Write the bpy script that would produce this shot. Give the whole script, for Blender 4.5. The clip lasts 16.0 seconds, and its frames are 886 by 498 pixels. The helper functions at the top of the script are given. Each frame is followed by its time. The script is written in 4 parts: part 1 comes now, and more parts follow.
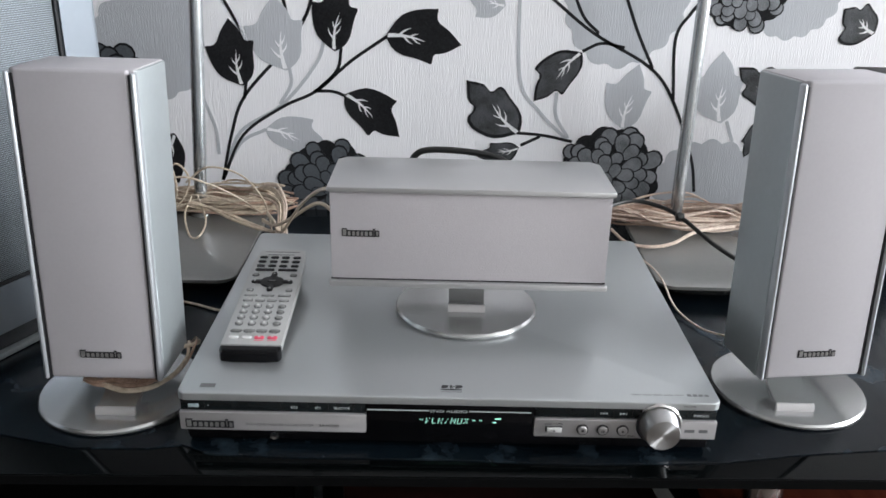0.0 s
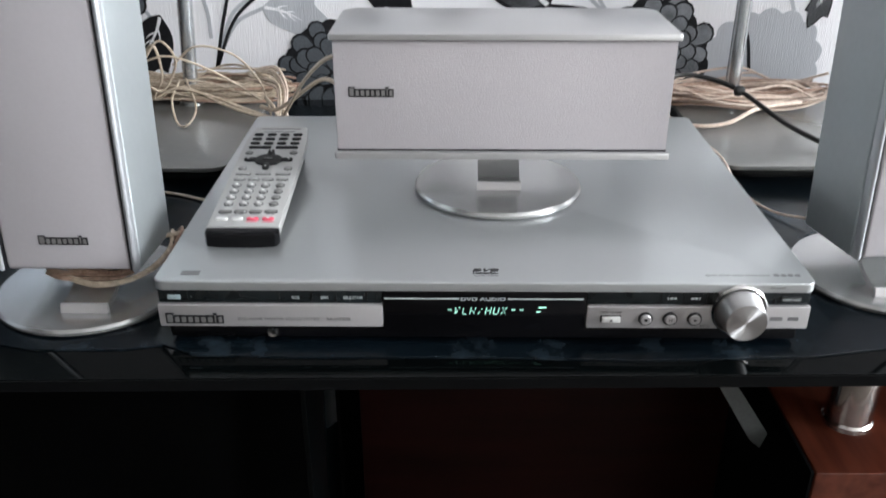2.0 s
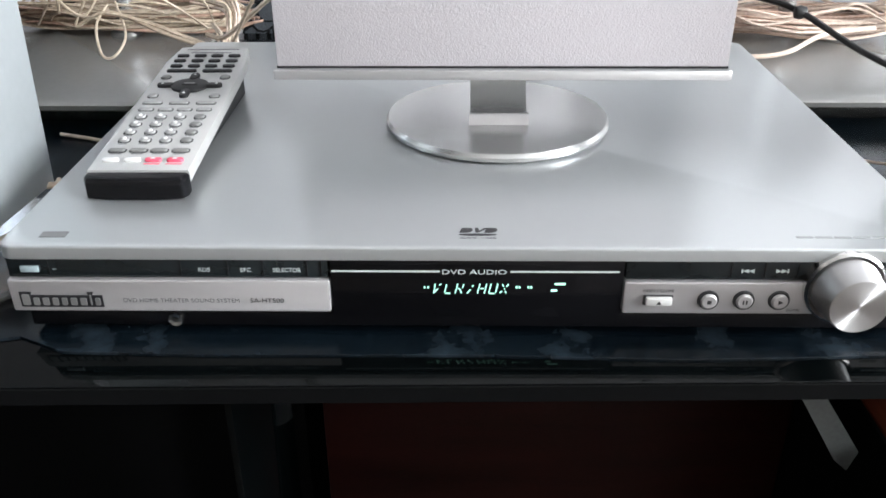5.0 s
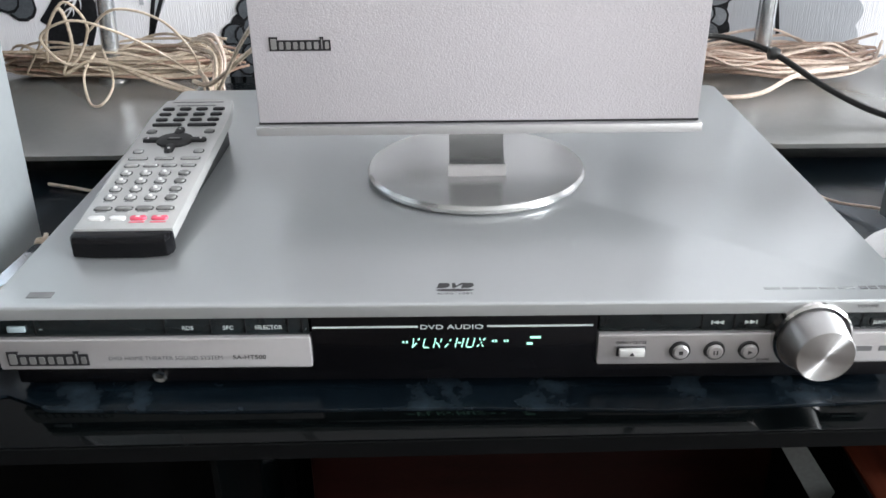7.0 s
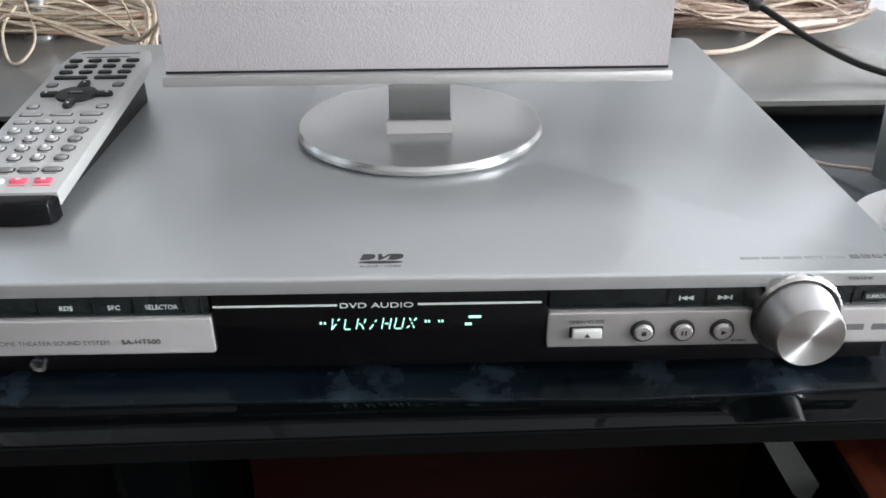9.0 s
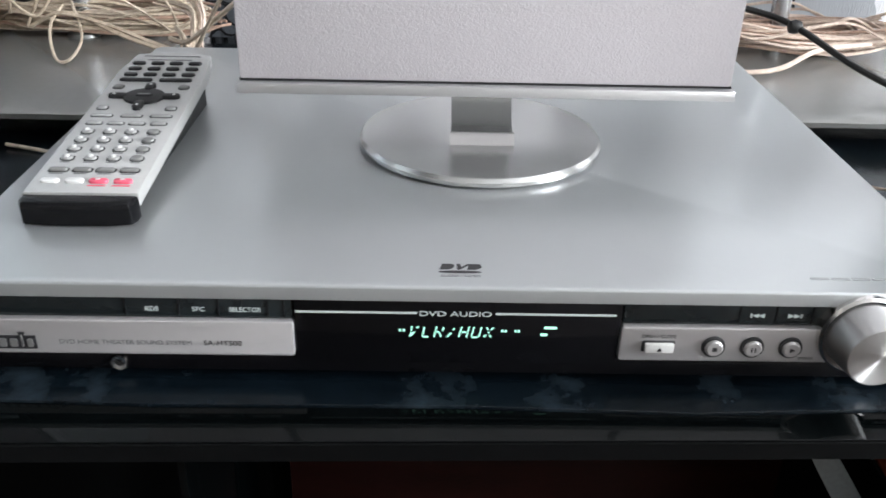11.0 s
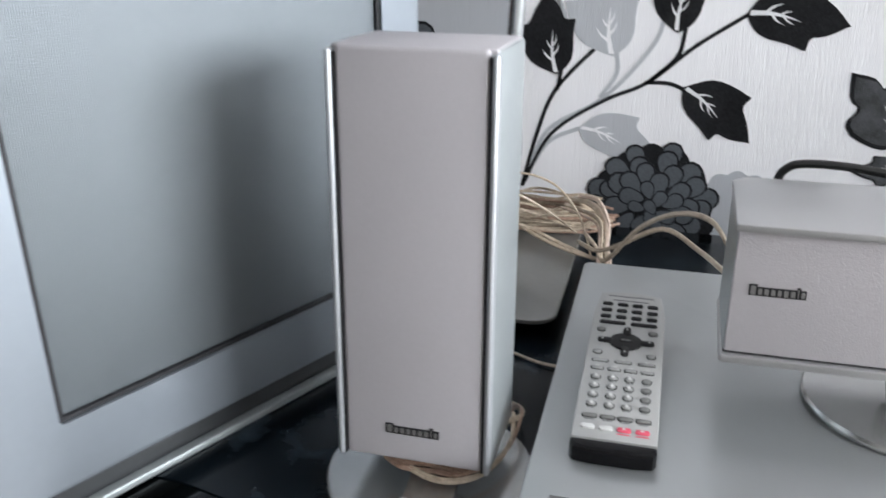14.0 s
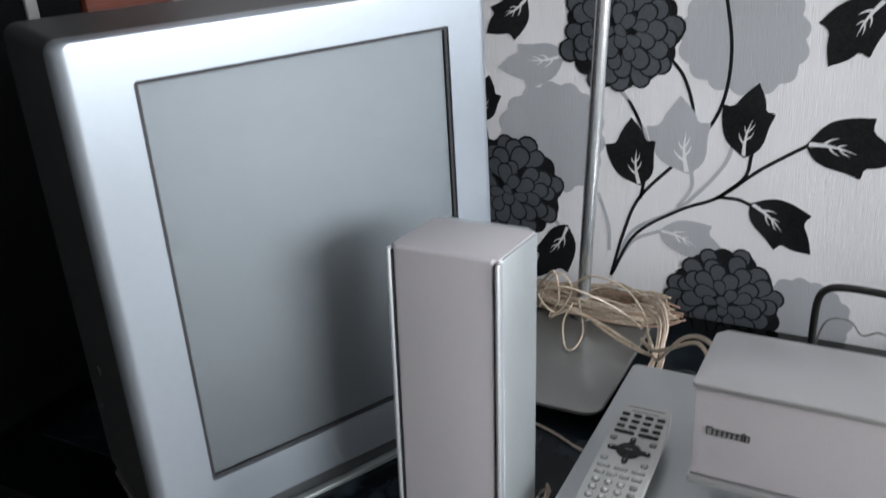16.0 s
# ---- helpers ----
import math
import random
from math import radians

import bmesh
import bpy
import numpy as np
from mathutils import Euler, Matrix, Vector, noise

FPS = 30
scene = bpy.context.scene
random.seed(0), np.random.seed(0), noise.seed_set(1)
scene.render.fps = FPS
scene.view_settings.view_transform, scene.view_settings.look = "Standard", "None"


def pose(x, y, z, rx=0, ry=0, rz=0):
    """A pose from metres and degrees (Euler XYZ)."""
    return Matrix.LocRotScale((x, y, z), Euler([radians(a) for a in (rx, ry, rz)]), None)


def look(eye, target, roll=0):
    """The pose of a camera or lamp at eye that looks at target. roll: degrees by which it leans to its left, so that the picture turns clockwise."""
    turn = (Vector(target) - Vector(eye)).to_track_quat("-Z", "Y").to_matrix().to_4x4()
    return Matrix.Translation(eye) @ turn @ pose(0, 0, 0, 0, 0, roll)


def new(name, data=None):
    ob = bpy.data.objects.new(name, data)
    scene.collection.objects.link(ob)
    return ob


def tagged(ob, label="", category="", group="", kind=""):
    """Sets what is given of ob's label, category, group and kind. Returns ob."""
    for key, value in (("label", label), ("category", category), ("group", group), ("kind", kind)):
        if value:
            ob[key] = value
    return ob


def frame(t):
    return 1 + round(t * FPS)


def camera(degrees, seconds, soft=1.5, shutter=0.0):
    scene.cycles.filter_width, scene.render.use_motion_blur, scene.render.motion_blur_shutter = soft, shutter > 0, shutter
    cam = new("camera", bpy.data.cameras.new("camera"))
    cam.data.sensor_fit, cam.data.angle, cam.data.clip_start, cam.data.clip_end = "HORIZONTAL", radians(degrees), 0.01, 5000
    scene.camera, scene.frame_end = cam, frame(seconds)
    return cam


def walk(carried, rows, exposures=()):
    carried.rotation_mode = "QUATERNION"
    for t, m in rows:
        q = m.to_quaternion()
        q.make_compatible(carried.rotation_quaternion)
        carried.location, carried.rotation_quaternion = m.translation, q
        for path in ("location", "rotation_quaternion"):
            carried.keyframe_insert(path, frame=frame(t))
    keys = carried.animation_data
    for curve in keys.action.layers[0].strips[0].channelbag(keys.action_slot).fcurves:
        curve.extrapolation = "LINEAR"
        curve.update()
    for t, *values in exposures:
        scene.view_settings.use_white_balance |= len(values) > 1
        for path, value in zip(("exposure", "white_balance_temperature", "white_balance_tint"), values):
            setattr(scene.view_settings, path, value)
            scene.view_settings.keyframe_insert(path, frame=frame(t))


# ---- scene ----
cam = camera(54.3, 16.0, soft=1.6, shutter=0.4)
PATH = [
    (0, (-0.014, -0.584, 0.928), (0.004, 1.265, 0.165), 1.5),
    (0.5, (-0.017, -0.58, 0.913), (-0.015, 1.266, 0.144), 1.1),
    (1, (-0.019, -0.555, 0.883), (-0.026, 1.278, 0.083), 1.0),
    (1.5, (-0.026, -0.53, 0.865), (-0.031, 1.283, 0.02), 0.8),
    (2, (-0.022, -0.489, 0.83), (-0.038, 1.298, -0.068), 0.0),
    (2.5, (-0.018, -0.433, 0.798), (-0.058, 1.318, -0.166), -1.5),
    (3, (-0.022, -0.399, 0.772), (-0.092, 1.361, -0.176), -1.3),
    (3.5, (-0.014, -0.364, 0.748), (-0.086, 1.396, -0.198), -1.0),
    (3.7, (-0.01, -0.352, 0.737), (-0.076, 1.403, -0.219), -0.8),
    (5.8, (-0.009, -0.337, 0.747), (-0.024, 1.427, -0.195), -0.2),
    (6, (-0.007, -0.34, 0.748), (-0.026, 1.431, -0.182), -0.3),
    (6.5, (-0.005, -0.339, 0.756), (-0.02, 1.442, -0.153), -0.6),
    (7, (-0.002, -0.34, 0.761), (-0.011, 1.443, -0.145), -0.7),
    (7.5, (0.007, -0.329, 0.746), (-0.004, 1.449, -0.169), -0.8),
    (8, (0.018, -0.302, 0.735), (0.012, 1.465, -0.203), -0.9),
    (8.2, (0.023, -0.294, 0.729), (0.02, 1.469, -0.216), -0.9),
    (10.3, (0.02, -0.288, 0.734), (0.085, 1.464, -0.228), 0.4),
    (10.5, (0.011, -0.29, 0.732), (0.07, 1.467, -0.222), 0.7),
    (11, (-0.012, -0.295, 0.736), (0.024, 1.466, -0.21), 1.4),
    (11.5, (-0.036, -0.303, 0.739), (-0.037, 1.465, -0.196), 1.9),
    (12, (-0.066, -0.31, 0.748), (-0.125, 1.465, -0.171), 2.1),
    (12.5, (-0.108, -0.327, 0.769), (-0.255, 1.456, -0.125), 1.2),
    (13, (-0.135, -0.339, 0.803), (-0.376, 1.45, -0.059), 0.5),
    (13.5, (-0.15, -0.344, 0.827), (-0.484, 1.453, 0.014), 0.2),
    (14, (-0.153, -0.382, 0.882), (-0.632, 1.392, 0.093), -0.6),
    (14.5, (-0.133, -0.439, 0.935), (-0.739, 1.287, 0.128), -1.8),
    (15, (-0.107, -0.48, 0.971), (-0.818, 1.202, 0.156), -2.8),
    (15.5, (-0.054, -0.491, 1.006), (-0.859, 1.148, 0.192), -3.6),
    (16, (0.003, -0.465, 1.063), (-0.886, 1.141, 0.268), -3.6),
]
walk(cam, [(t, look(eye, target, roll)) for t, eye, target, roll in PATH],
     exposures=((0, -0.27), (1, -0.29), (2, 0.06), (3, 0.62), (3.5, 0.58), (6, 0.63), (7, 0.38), (8, 0.29), (10.5, 0.33), (12, 0.42), (13, 0.28), (14, -0.08), (14.6, -0.14), (15.5, -0.34), (16, -0.50)))

# ---- world and light ----
world = bpy.data.worlds.new("world")
scene.world = world
world.use_nodes = True
_nt = world.node_tree
_sky = _nt.nodes.new("ShaderNodeTexSky")
_sky.sky_type = "NISHITA"
_sky.sun_disc = False
_sky.sun_elevation = radians(35)
_sky.sun_rotation = radians(120)
_nt.links.new(_sky.outputs["Color"], _nt.nodes["Background"].inputs["Color"])
_nt.nodes["Background"].inputs["Strength"].default_value = 0.1


def area(name, m, sx, sy, watts, colour):
    d = bpy.data.lights.new(name, "AREA")
    d.shape, d.size, d.size_y, d.energy, d.color = "RECTANGLE", sx, sy, watts, colour
    ob = new(name, d)
    ob.matrix_world = m
    return ob


# daylight through the window opening in the east wall
area("window_light", pose(4.17, -0.98, 1.72, 0, 90, 0), 1.7, 2.85, 365, (0.93, 0.97, 1.0))

# ---- materials ----


def mat(name, colour, rough=0.5, metal=0.0, vary=0.12, scale=40.0, bump=0.0, bump_scale=400.0, stretch=(1, 1, 1), coat=0.0, fleck=None, spec=0.5):
    """Procedural paint: two scales of tone, roughness wear, fine relief."""
    m = bpy.data.materials.new(name)
    m.use_nodes = True
    nt = m.node_tree
    b = nt.nodes["Principled BSDF"]
    tc = nt.nodes.new("ShaderNodeTexCoord")
    mp = nt.nodes.new("ShaderNodeMapping")
    mp.inputs["Scale"].default_value = stretch
    nt.links.new(tc.outputs["Object"], mp.inputs["Vector"])
    n1 = nt.nodes.new("ShaderNodeTexNoise")
    n1.inputs["Scale"].default_value = scale * 0.22
    n1.inputs["Detail"].default_value = 4
    n2 = nt.nodes.new("ShaderNodeTexNoise")
    n2.inputs["Scale"].default_value = scale * 6
    n2.inputs["Detail"].default_value = 2
    for n in (n1, n2):
        nt.links.new(mp.outputs["Vector"], n.inputs["Vector"])
    mix = nt.nodes.new("ShaderNodeMath")
    mix.operation = "MULTIPLY_ADD"
    mix.inputs[1].default_value = 0.55
    add = nt.nodes.new("ShaderNodeMath")
    add.operation = "MULTIPLY"
    add.inputs[1].default_value = 0.45
    nt.links.new(n2.outputs["Fac"], add.inputs[0])
    nt.links.new(n1.outputs["Fac"], mix.inputs[0])
    nt.links.new(add.outputs[0], mix.inputs[2])
    ramp = nt.nodes.new("ShaderNodeValToRGB")
    ramp.color_ramp.elements[0].position = 0.3
    ramp.color_ramp.elements[1].position = 0.7
    lo = [c * (1 - vary) for c in colour]
    hi = [min(1, c * (1 + vary)) for c in (fleck or colour)]
    ramp.color_ramp.elements[0].color = (*lo, 1)
    ramp.color_ramp.elements[1].color = (*hi, 1)
    nt.links.new(mix.outputs[0], ramp.inputs["Fac"])
    nt.links.new(ramp.outputs["Color"], b.inputs["Base Color"])
    rr = nt.nodes.new("ShaderNodeMapRange")
    rr.inputs["To Min"].default_value = max(0.02, rough * 0.85)
    rr.inputs["To Max"].default_value = min(1, rough * 1.15)
    nt.links.new(n1.outputs["Fac"], rr.inputs["Value"])
    nt.links.new(rr.outputs["Result"], b.inputs["Roughness"])
    b.inputs["Metallic"].default_value = metal
    b.inputs["Coat Weight"].default_value = coat
    b.inputs["Specular IOR Level"].default_value = spec
    if bump:
        n3 = nt.nodes.new("ShaderNodeTexNoise")
        n3.inputs["Scale"].default_value = bump_scale
        n3.inputs["Detail"].default_value = 3
        nt.links.new(mp.outputs["Vector"], n3.inputs["Vector"])
        bp = nt.nodes.new("ShaderNodeBump")
        bp.inputs["Strength"].default_value = bump
        bp.inputs["Distance"].default_value = 0.001
        nt.links.new(n3.outputs["Fac"], bp.inputs["Height"])
        nt.links.new(bp.outputs["Normal"], b.inputs["Normal"])
    return m


def glow(name, colour, strength):
    m = bpy.data.materials.new(name)
    m.use_nodes = True
    b = m.node_tree.nodes["Principled BSDF"]
    b.inputs["Base Color"].default_value = (*[c * 0.3 for c in colour], 1)
    b.inputs["Emission Color"].default_value = (*colour, 1)
    b.inputs["Emission Strength"].default_value = strength
    return m


def grille_mesh(name, colour, pitch):
    """Fine perforated cloth: two crossed sets of ribs."""
    m = mat(name, colour, 0.46, 0.7, 0.05, 30)
    nt = m.node_tree
    b = nt.nodes["Principled BSDF"]
    tc = nt.nodes.new("ShaderNodeTexCoord")
    fac = []
    for axis, size in (("X", pitch * 0.75), ("Z", pitch)):
        w = nt.nodes.new("ShaderNodeTexWave")
        w.wave_type, w.bands_direction = "BANDS", axis
        w.inputs["Scale"].default_value = 0.314 / size
        nt.links.new(tc.outputs["Object"], w.inputs["Vector"])
        fac.append(w)
    mul = nt.nodes.new("ShaderNodeMath")
    mul.operation = "MULTIPLY"
    nt.links.new(fac[0].outputs["Fac"], mul.inputs[0])
    nt.links.new(fac[1].outputs["Fac"], mul.inputs[1])
    holes = nt.nodes.new("ShaderNodeMapRange")
    holes.inputs["To Min"].default_value = 0.42
    holes.inputs["To Max"].default_value = 1.85
    nt.links.new(mul.outputs[0], holes.inputs["Value"])
    tone = nt.nodes.new("ShaderNodeMix")
    tone.data_type, tone.blend_type = "RGBA", "MULTIPLY"
    tone.inputs[0].default_value = 1.0
    nt.links.new(b.inputs["Base Color"].links[0].from_socket, tone.inputs[6])
    nt.links.new(holes.outputs["Result"], tone.inputs[7])
    nt.links.new(tone.outputs[2], b.inputs["Base Color"])
    bp = nt.nodes.new("ShaderNodeBump")
    bp.inputs["Strength"].default_value = 0.55
    bp.inputs["Distance"].default_value = 0.0006
    nt.links.new(mul.outputs[0], bp.inputs["Height"])
    nt.links.new(bp.outputs["Normal"], b.inputs["Normal"])
    return m


M_WALLPAPER = mat("white_wallpaper", (0.92, 0.91, 0.94), 0.6, 0, 0.03, 20, 0.8, 300, (3, 1, 0.12))
M_LEAF_BLACK = mat("black_print", (0.012, 0.012, 0.014), 0.55, 0, 0.5, 60, 0.5, 700, fleck=(0.016, 0.016, 0.018), spec=0.12)
M_LEAF_GLITTER = mat("black_glitter_print", (0.004, 0.004, 0.005), 0.42, 0, 0.7, 190, 1.0, 900, fleck=(0.070, 0.073, 0.080), spec=0.30)
M_GREY_PRINT = mat("grey_print", (0.50, 0.515, 0.55), 0.42, 0, 0.05, 25, 0.6, 300, (3, 1, 0.12))
M_PETAL = mat("slate_petal_print", (0.092, 0.102, 0.115), 0.42, 0, 0.28, 60, 0.6, 500, spec=0.35)
M_PETAL_GLITTER = mat("glitter_petal_print", (0.115, 0.122, 0.135), 0.42, 0, 0.45, 190, 0.9, 900, fleck=(0.24, 0.25, 0.27), spec=0.35)
M_VEIN = mat("white_vein_print", (0.8, 0.8, 0.82), 0.6, 0, 0.04, 30)
M_SILVER = mat("silver_painted_lid", (0.465, 0.485, 0.495), 0.30, 0.6, 0.012, 30, 0.0, 900)
M_PLATE_BRIGHT = mat("bright_silver_plate", (0.54, 0.54, 0.55), 0.30, 0.65, 0.012, 40)
M_PANEL = mat("silver_front_panel", (0.52, 0.507, 0.516), 0.36, 0.45, 0.03, 40, 0.05, 1200)
M_SIDE = mat("silver_cabinet_paint", (0.42, 0.455, 0.47), 0.36, 0.5, 0.04, 30, 0.08, 900)
M_STRIP = mat("polished_aluminium", (0.56, 0.58, 0.61), 0.40, 0.6, 0.03, 60)
M_DISC = mat("satin_silver_stand", (0.58, 0.58, 0.58), 0.24, 0.8, 0.015, 50, 0.0, 900)
M_CLOTH = mat("speaker_cloth", (0.55, 0.52, 0.545), 0.75, 0.0, 0.03, 60, 0.32, 1000)
M_CLOTH_GREY = mat("greyer_speaker_cloth", (0.475, 0.455, 0.48), 0.75, 0.0, 0.03, 60, 0.22, 1500)
M_GROOVE = mat("dark_groove", (0.016, 0.016, 0.019), 0.6, 0, 0.2, 40)
M_BADGE = mat("dark_badge", (0.05, 0.05, 0.055), 0.3, 0.6, 0.2, 60)
M_BADGE_LIGHT = mat("bright_badge_face", (0.5, 0.5, 0.5), 0.3, 0.8, 0.1, 60)
M_BLACKGLOSS = mat("gloss_black_plastic", (0.004, 0.004, 0.005), 0.14, 0, 0.3, 20, spec=0.22)
M_BLACK = mat("black_plastic", (0.007, 0.007, 0.008), 0.5, 0, 0.3, 60, 0.1, 900, spec=0.2)
M_STRIPGLASS = mat("smoked_button_strip", (0.012, 0.016, 0.018), 0.15, 0, 0.3, 20)
M_CHROME = mat("turned_chrome", (0.72, 0.70, 0.69), 0.16, 1.0, 0.05, 90)
M_GREYINK = mat("dark_grey_ink", (0.028, 0.028, 0.030), 0.6, 0, 0.1, 60)
M_PALEINK = mat("pale_ink", (0.62, 0.68, 0.68), 0.5, 0, 0.05, 60)
M_KEYGLASS = mat("pale_key_glass", (0.34, 0.42, 0.45), 0.3, 0, 0.1, 60)
M_FAINTINK = mat("faint_grey_ink", (0.30, 0.31, 0.315), 0.5, 0, 0.1, 60)
M_TEXTGREY = mat("grey_ink", (0.15, 0.15, 0.155), 0.6, 0, 0.1, 60)
M_DISPLAY = glow("vacuum_display_green", (0.45, 1.0, 0.80), 1.15)
M_REMOTE = mat("silver_remote_plastic", (0.47, 0.47, 0.465), 0.4, 0.3, 0.04, 60, 0.08, 900)
M_KEY_DARK = mat("dark_rubber_key", (0.012, 0.012, 0.013), 0.5, 0, 0.2, 80, spec=0.3)
M_KEY_GREY = mat("grey_rubber_key", (0.20, 0.20, 0.195), 0.5, 0, 0.1, 80)
M_KEY_SILVER = mat("silver_key", (0.33, 0.33, 0.325), 0.5, 0.1, 0.08, 80)
M_KEY_WHITE = mat("white_key", (0.66, 0.66, 0.65), 0.35, 0, 0.03, 60)
M_KEY_RED = mat("pink_red_key", (0.72, 0.10, 0.16), 0.35, 0, 0.1, 60)
M_GLASS = mat("black_glass_table", (0.0012, 0.0018, 0.0020), 0.05, 0, 0.3, 15, coat=0.0, spec=0.14)
# flat pale tone of the reflection sliver under the glass top
M_REFLECTION = mat("painted_pale_reflection", (0.050, 0.054, 0.054), 0.2, 0, 0.2, 60)
M_MAT = mat("dark_blue_vinyl", (0.0010, 0.0022, 0.0036), 0.24, 0, 0.4, 40, 1.0, 26, (1, 0.5, 1), fleck=(0.0030, 0.0060, 0.0092), spec=0.24)


def dust_and_sheen(m):
    """Pale blue patches over a dark glossy sheet: dust haze, with window sheen painted in."""
    nt = m.node_tree
    b = nt.nodes["Principled BSDF"]
    tc = nt.nodes.new("ShaderNodeTexCoord")
    n = nt.nodes.new("ShaderNodeTexNoise")
    n.inputs["Scale"].default_value = 16
    n.inputs["Detail"].default_value = 7
    n.inputs["Roughness"].default_value = 0.62
    nt.links.new(tc.outputs["Object"], n.inputs["Vector"])
    r = nt.nodes.new("ShaderNodeMapRange")
    r.inputs["From Min"].default_value = 0.53
    r.inputs["From Max"].default_value = 0.72
    r.inputs["To Max"].default_value = 0.85
    nt.links.new(n.outputs["Fac"], r.inputs["Value"])
    mix = nt.nodes.new("ShaderNodeMix")
    mix.data_type = "RGBA"
    nt.links.new(r.outputs["Result"], mix.inputs[0])
    nt.links.new(b.inputs["Base Color"].links[0].from_socket, mix.inputs[6])
    mix.inputs[7].default_value = (0.034, 0.050, 0.066, 1)
    nt.links.new(mix.outputs[2], b.inputs["Base Color"])
    return m


dust_and_sheen(M_MAT)
M_MAHOGANY = mat("mahogany_veneer", (0.052, 0.0105, 0.0065), 0.22, 0, 0.35, 14, 0.03, 200, (1, 0.15, 1), coat=0.5, fleck=(0.115, 0.030, 0.017))
# mahogany again, with the shade of the recess put into its colour
M_MAHOGANY_SHADED = mat("shaded_mahogany_board", (0.0075, 0.0022, 0.0018), 0.4, 0, 0.4, 30, 0.1, 200, (1, 1, 8), fleck=(0.014, 0.0036, 0.003), spec=0.10)
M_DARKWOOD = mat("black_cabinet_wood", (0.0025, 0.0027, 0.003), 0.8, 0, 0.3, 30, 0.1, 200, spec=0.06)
M_PLATE = mat("grey_stand_plate", (0.27, 0.27, 0.262), 0.24, 0.5, 0.05, 30, 0.08, 700)
M_POLE = mat("brushed_steel_pole", (0.60, 0.62, 0.64), 0.25, 0.8, 0.05, 60)
M_WIRE = mat("clear_speaker_wire", (0.34, 0.25, 0.17), 0.35, 0.1, 0.15, 40, coat=0.2, fleck=(0.70, 0.60, 0.48))
M_WIRE_PINK = mat("copper_speaker_wire", (0.52, 0.37, 0.29), 0.35, 0.1, 0.15, 40, coat=0.15, fleck=(0.76, 0.64, 0.55))
M_WIRE_BROWN = mat("brown_pink_wire", (0.27, 0.16, 0.11), 0.32, 0.1, 0.2, 40, coat=0.4, fleck=(0.52, 0.36, 0.28))
M_COPPER = mat("red_copper_wire", (0.20, 0.105, 0.07), 0.35, 0.2, 0.2, 120, fleck=(0.48, 0.33, 0.25))
M_CABLE_BLACK = mat("black_cable", (0.010, 0.010, 0.010), 0.35, 0, 0.2, 80)
M_SUB = mat("silver_loudspeaker_front", (0.40, 0.445, 0.50), 0.34, 0.7, 0.03, 20, 0.08, 900)
# silver sides turned from the window: their shade is in this dark base colour
M_SUBSIDE = mat("shaded_silver_loudspeaker_side", (0.050, 0.053, 0.057), 0.42, 0.2, 0.1, 30, 0.1, 500)
M_SUBMESH = grille_mesh("grey_mesh_cloth", (0.305, 0.337, 0.368), 0.0019)
M_FLOOR = mat("grey_brown_floor", (0.060, 0.047, 0.038), 0.5, 0, 0.3, 12, 0.1, 100)
M_PLASTER = mat("plain_wall_paint", (0.40, 0.385, 0.365), 0.8, 0, 0.05, 8, 0.2, 200)
M_CEILING = mat("white_ceiling_paint", (0.62, 0.62, 0.62), 0.9, 0, 0.03, 8, 0.1, 200)

# ---- mesh helpers ----


def part(name, bm, material, parent=None, label="", smooth=True):
    """Links a bmesh as one mesh object under a thing or a part."""
    me = bpy.data.meshes.new(name)
    bm.normal_update()
    bm.to_mesh(me)
    bm.free()
    me.materials.append(material)
    if smooth:
        for p in me.polygons:
            p.use_smooth = True
        me.set_sharp_from_angle(angle=radians(35))
    ob = new(name, me)
    if parent:
        ob.parent = parent
    if label:
        tagged(ob, label)
    return ob


def thing(name, m, label, category, group="", kind=""):
    ob = new(name)
    ob.empty_display_size = 0.02
    ob.matrix_world = m
    return tagged(ob, label, category, group, kind)


def rbox(x0, x1, y0, y1, z0, z1, r=0.002, seg=2, bm=None):
    """A box with rounded edges."""
    b = bmesh.new()
    bmesh.ops.create_cube(b, size=1)
    for v in b.verts:
        v.co = Vector(((x0 + x1) / 2 + v.co.x * (x1 - x0), (y0 + y1) / 2 + v.co.y * (y1 - y0), (z0 + z1) / 2 + v.co.z * (z1 - z0)))
    if r:
        bmesh.ops.bevel(b, geom=list(b.edges), offset=r, segments=seg, profile=0.5, affect="EDGES")
    return join(bm, b)


def join(bm, b):
    if bm is None:
        return b
    me = bpy.data.meshes.new("tmp")
    b.to_mesh(me)
    b.free()
    bm.from_mesh(me)
    bpy.data.meshes.remove(me)
    return bm


def lathe(profile, n=48, axis="Z", centre=(0, 0, 0), bm=None):
    """Turns (radius, height) pairs about an axis."""
    b = bmesh.new()
    rings = []
    for r, h in profile:
        if r < 1e-6:
            ring = [b.verts.new((0, 0, h))]
        else:
            ring = [b.verts.new((r * math.cos(2 * math.pi * i / n), r * math.sin(2 * math.pi * i / n), h)) for i in range(n)]
        rings.append(ring)
    for a, c in zip(rings, rings[1:]):
        for i in range(n):
            j = (i + 1) % n
            q = [a[i % len(a)], a[j % len(a)], c[j % len(c)], c[i % len(c)]]
            q = list(dict.fromkeys(q))
            if len(q) > 2:
                b.faces.new(q)
    bmesh.ops.recalc_face_normals(b, faces=b.faces)
    turn = {"Z": Matrix(), "Y": pose(0, 0, 0, 90, 0, 0), "X": pose(0, 0, 0, 0, 90, 0)}[axis]
    b.transform(Matrix.Translation(centre) @ turn)
    return join(bm, b)


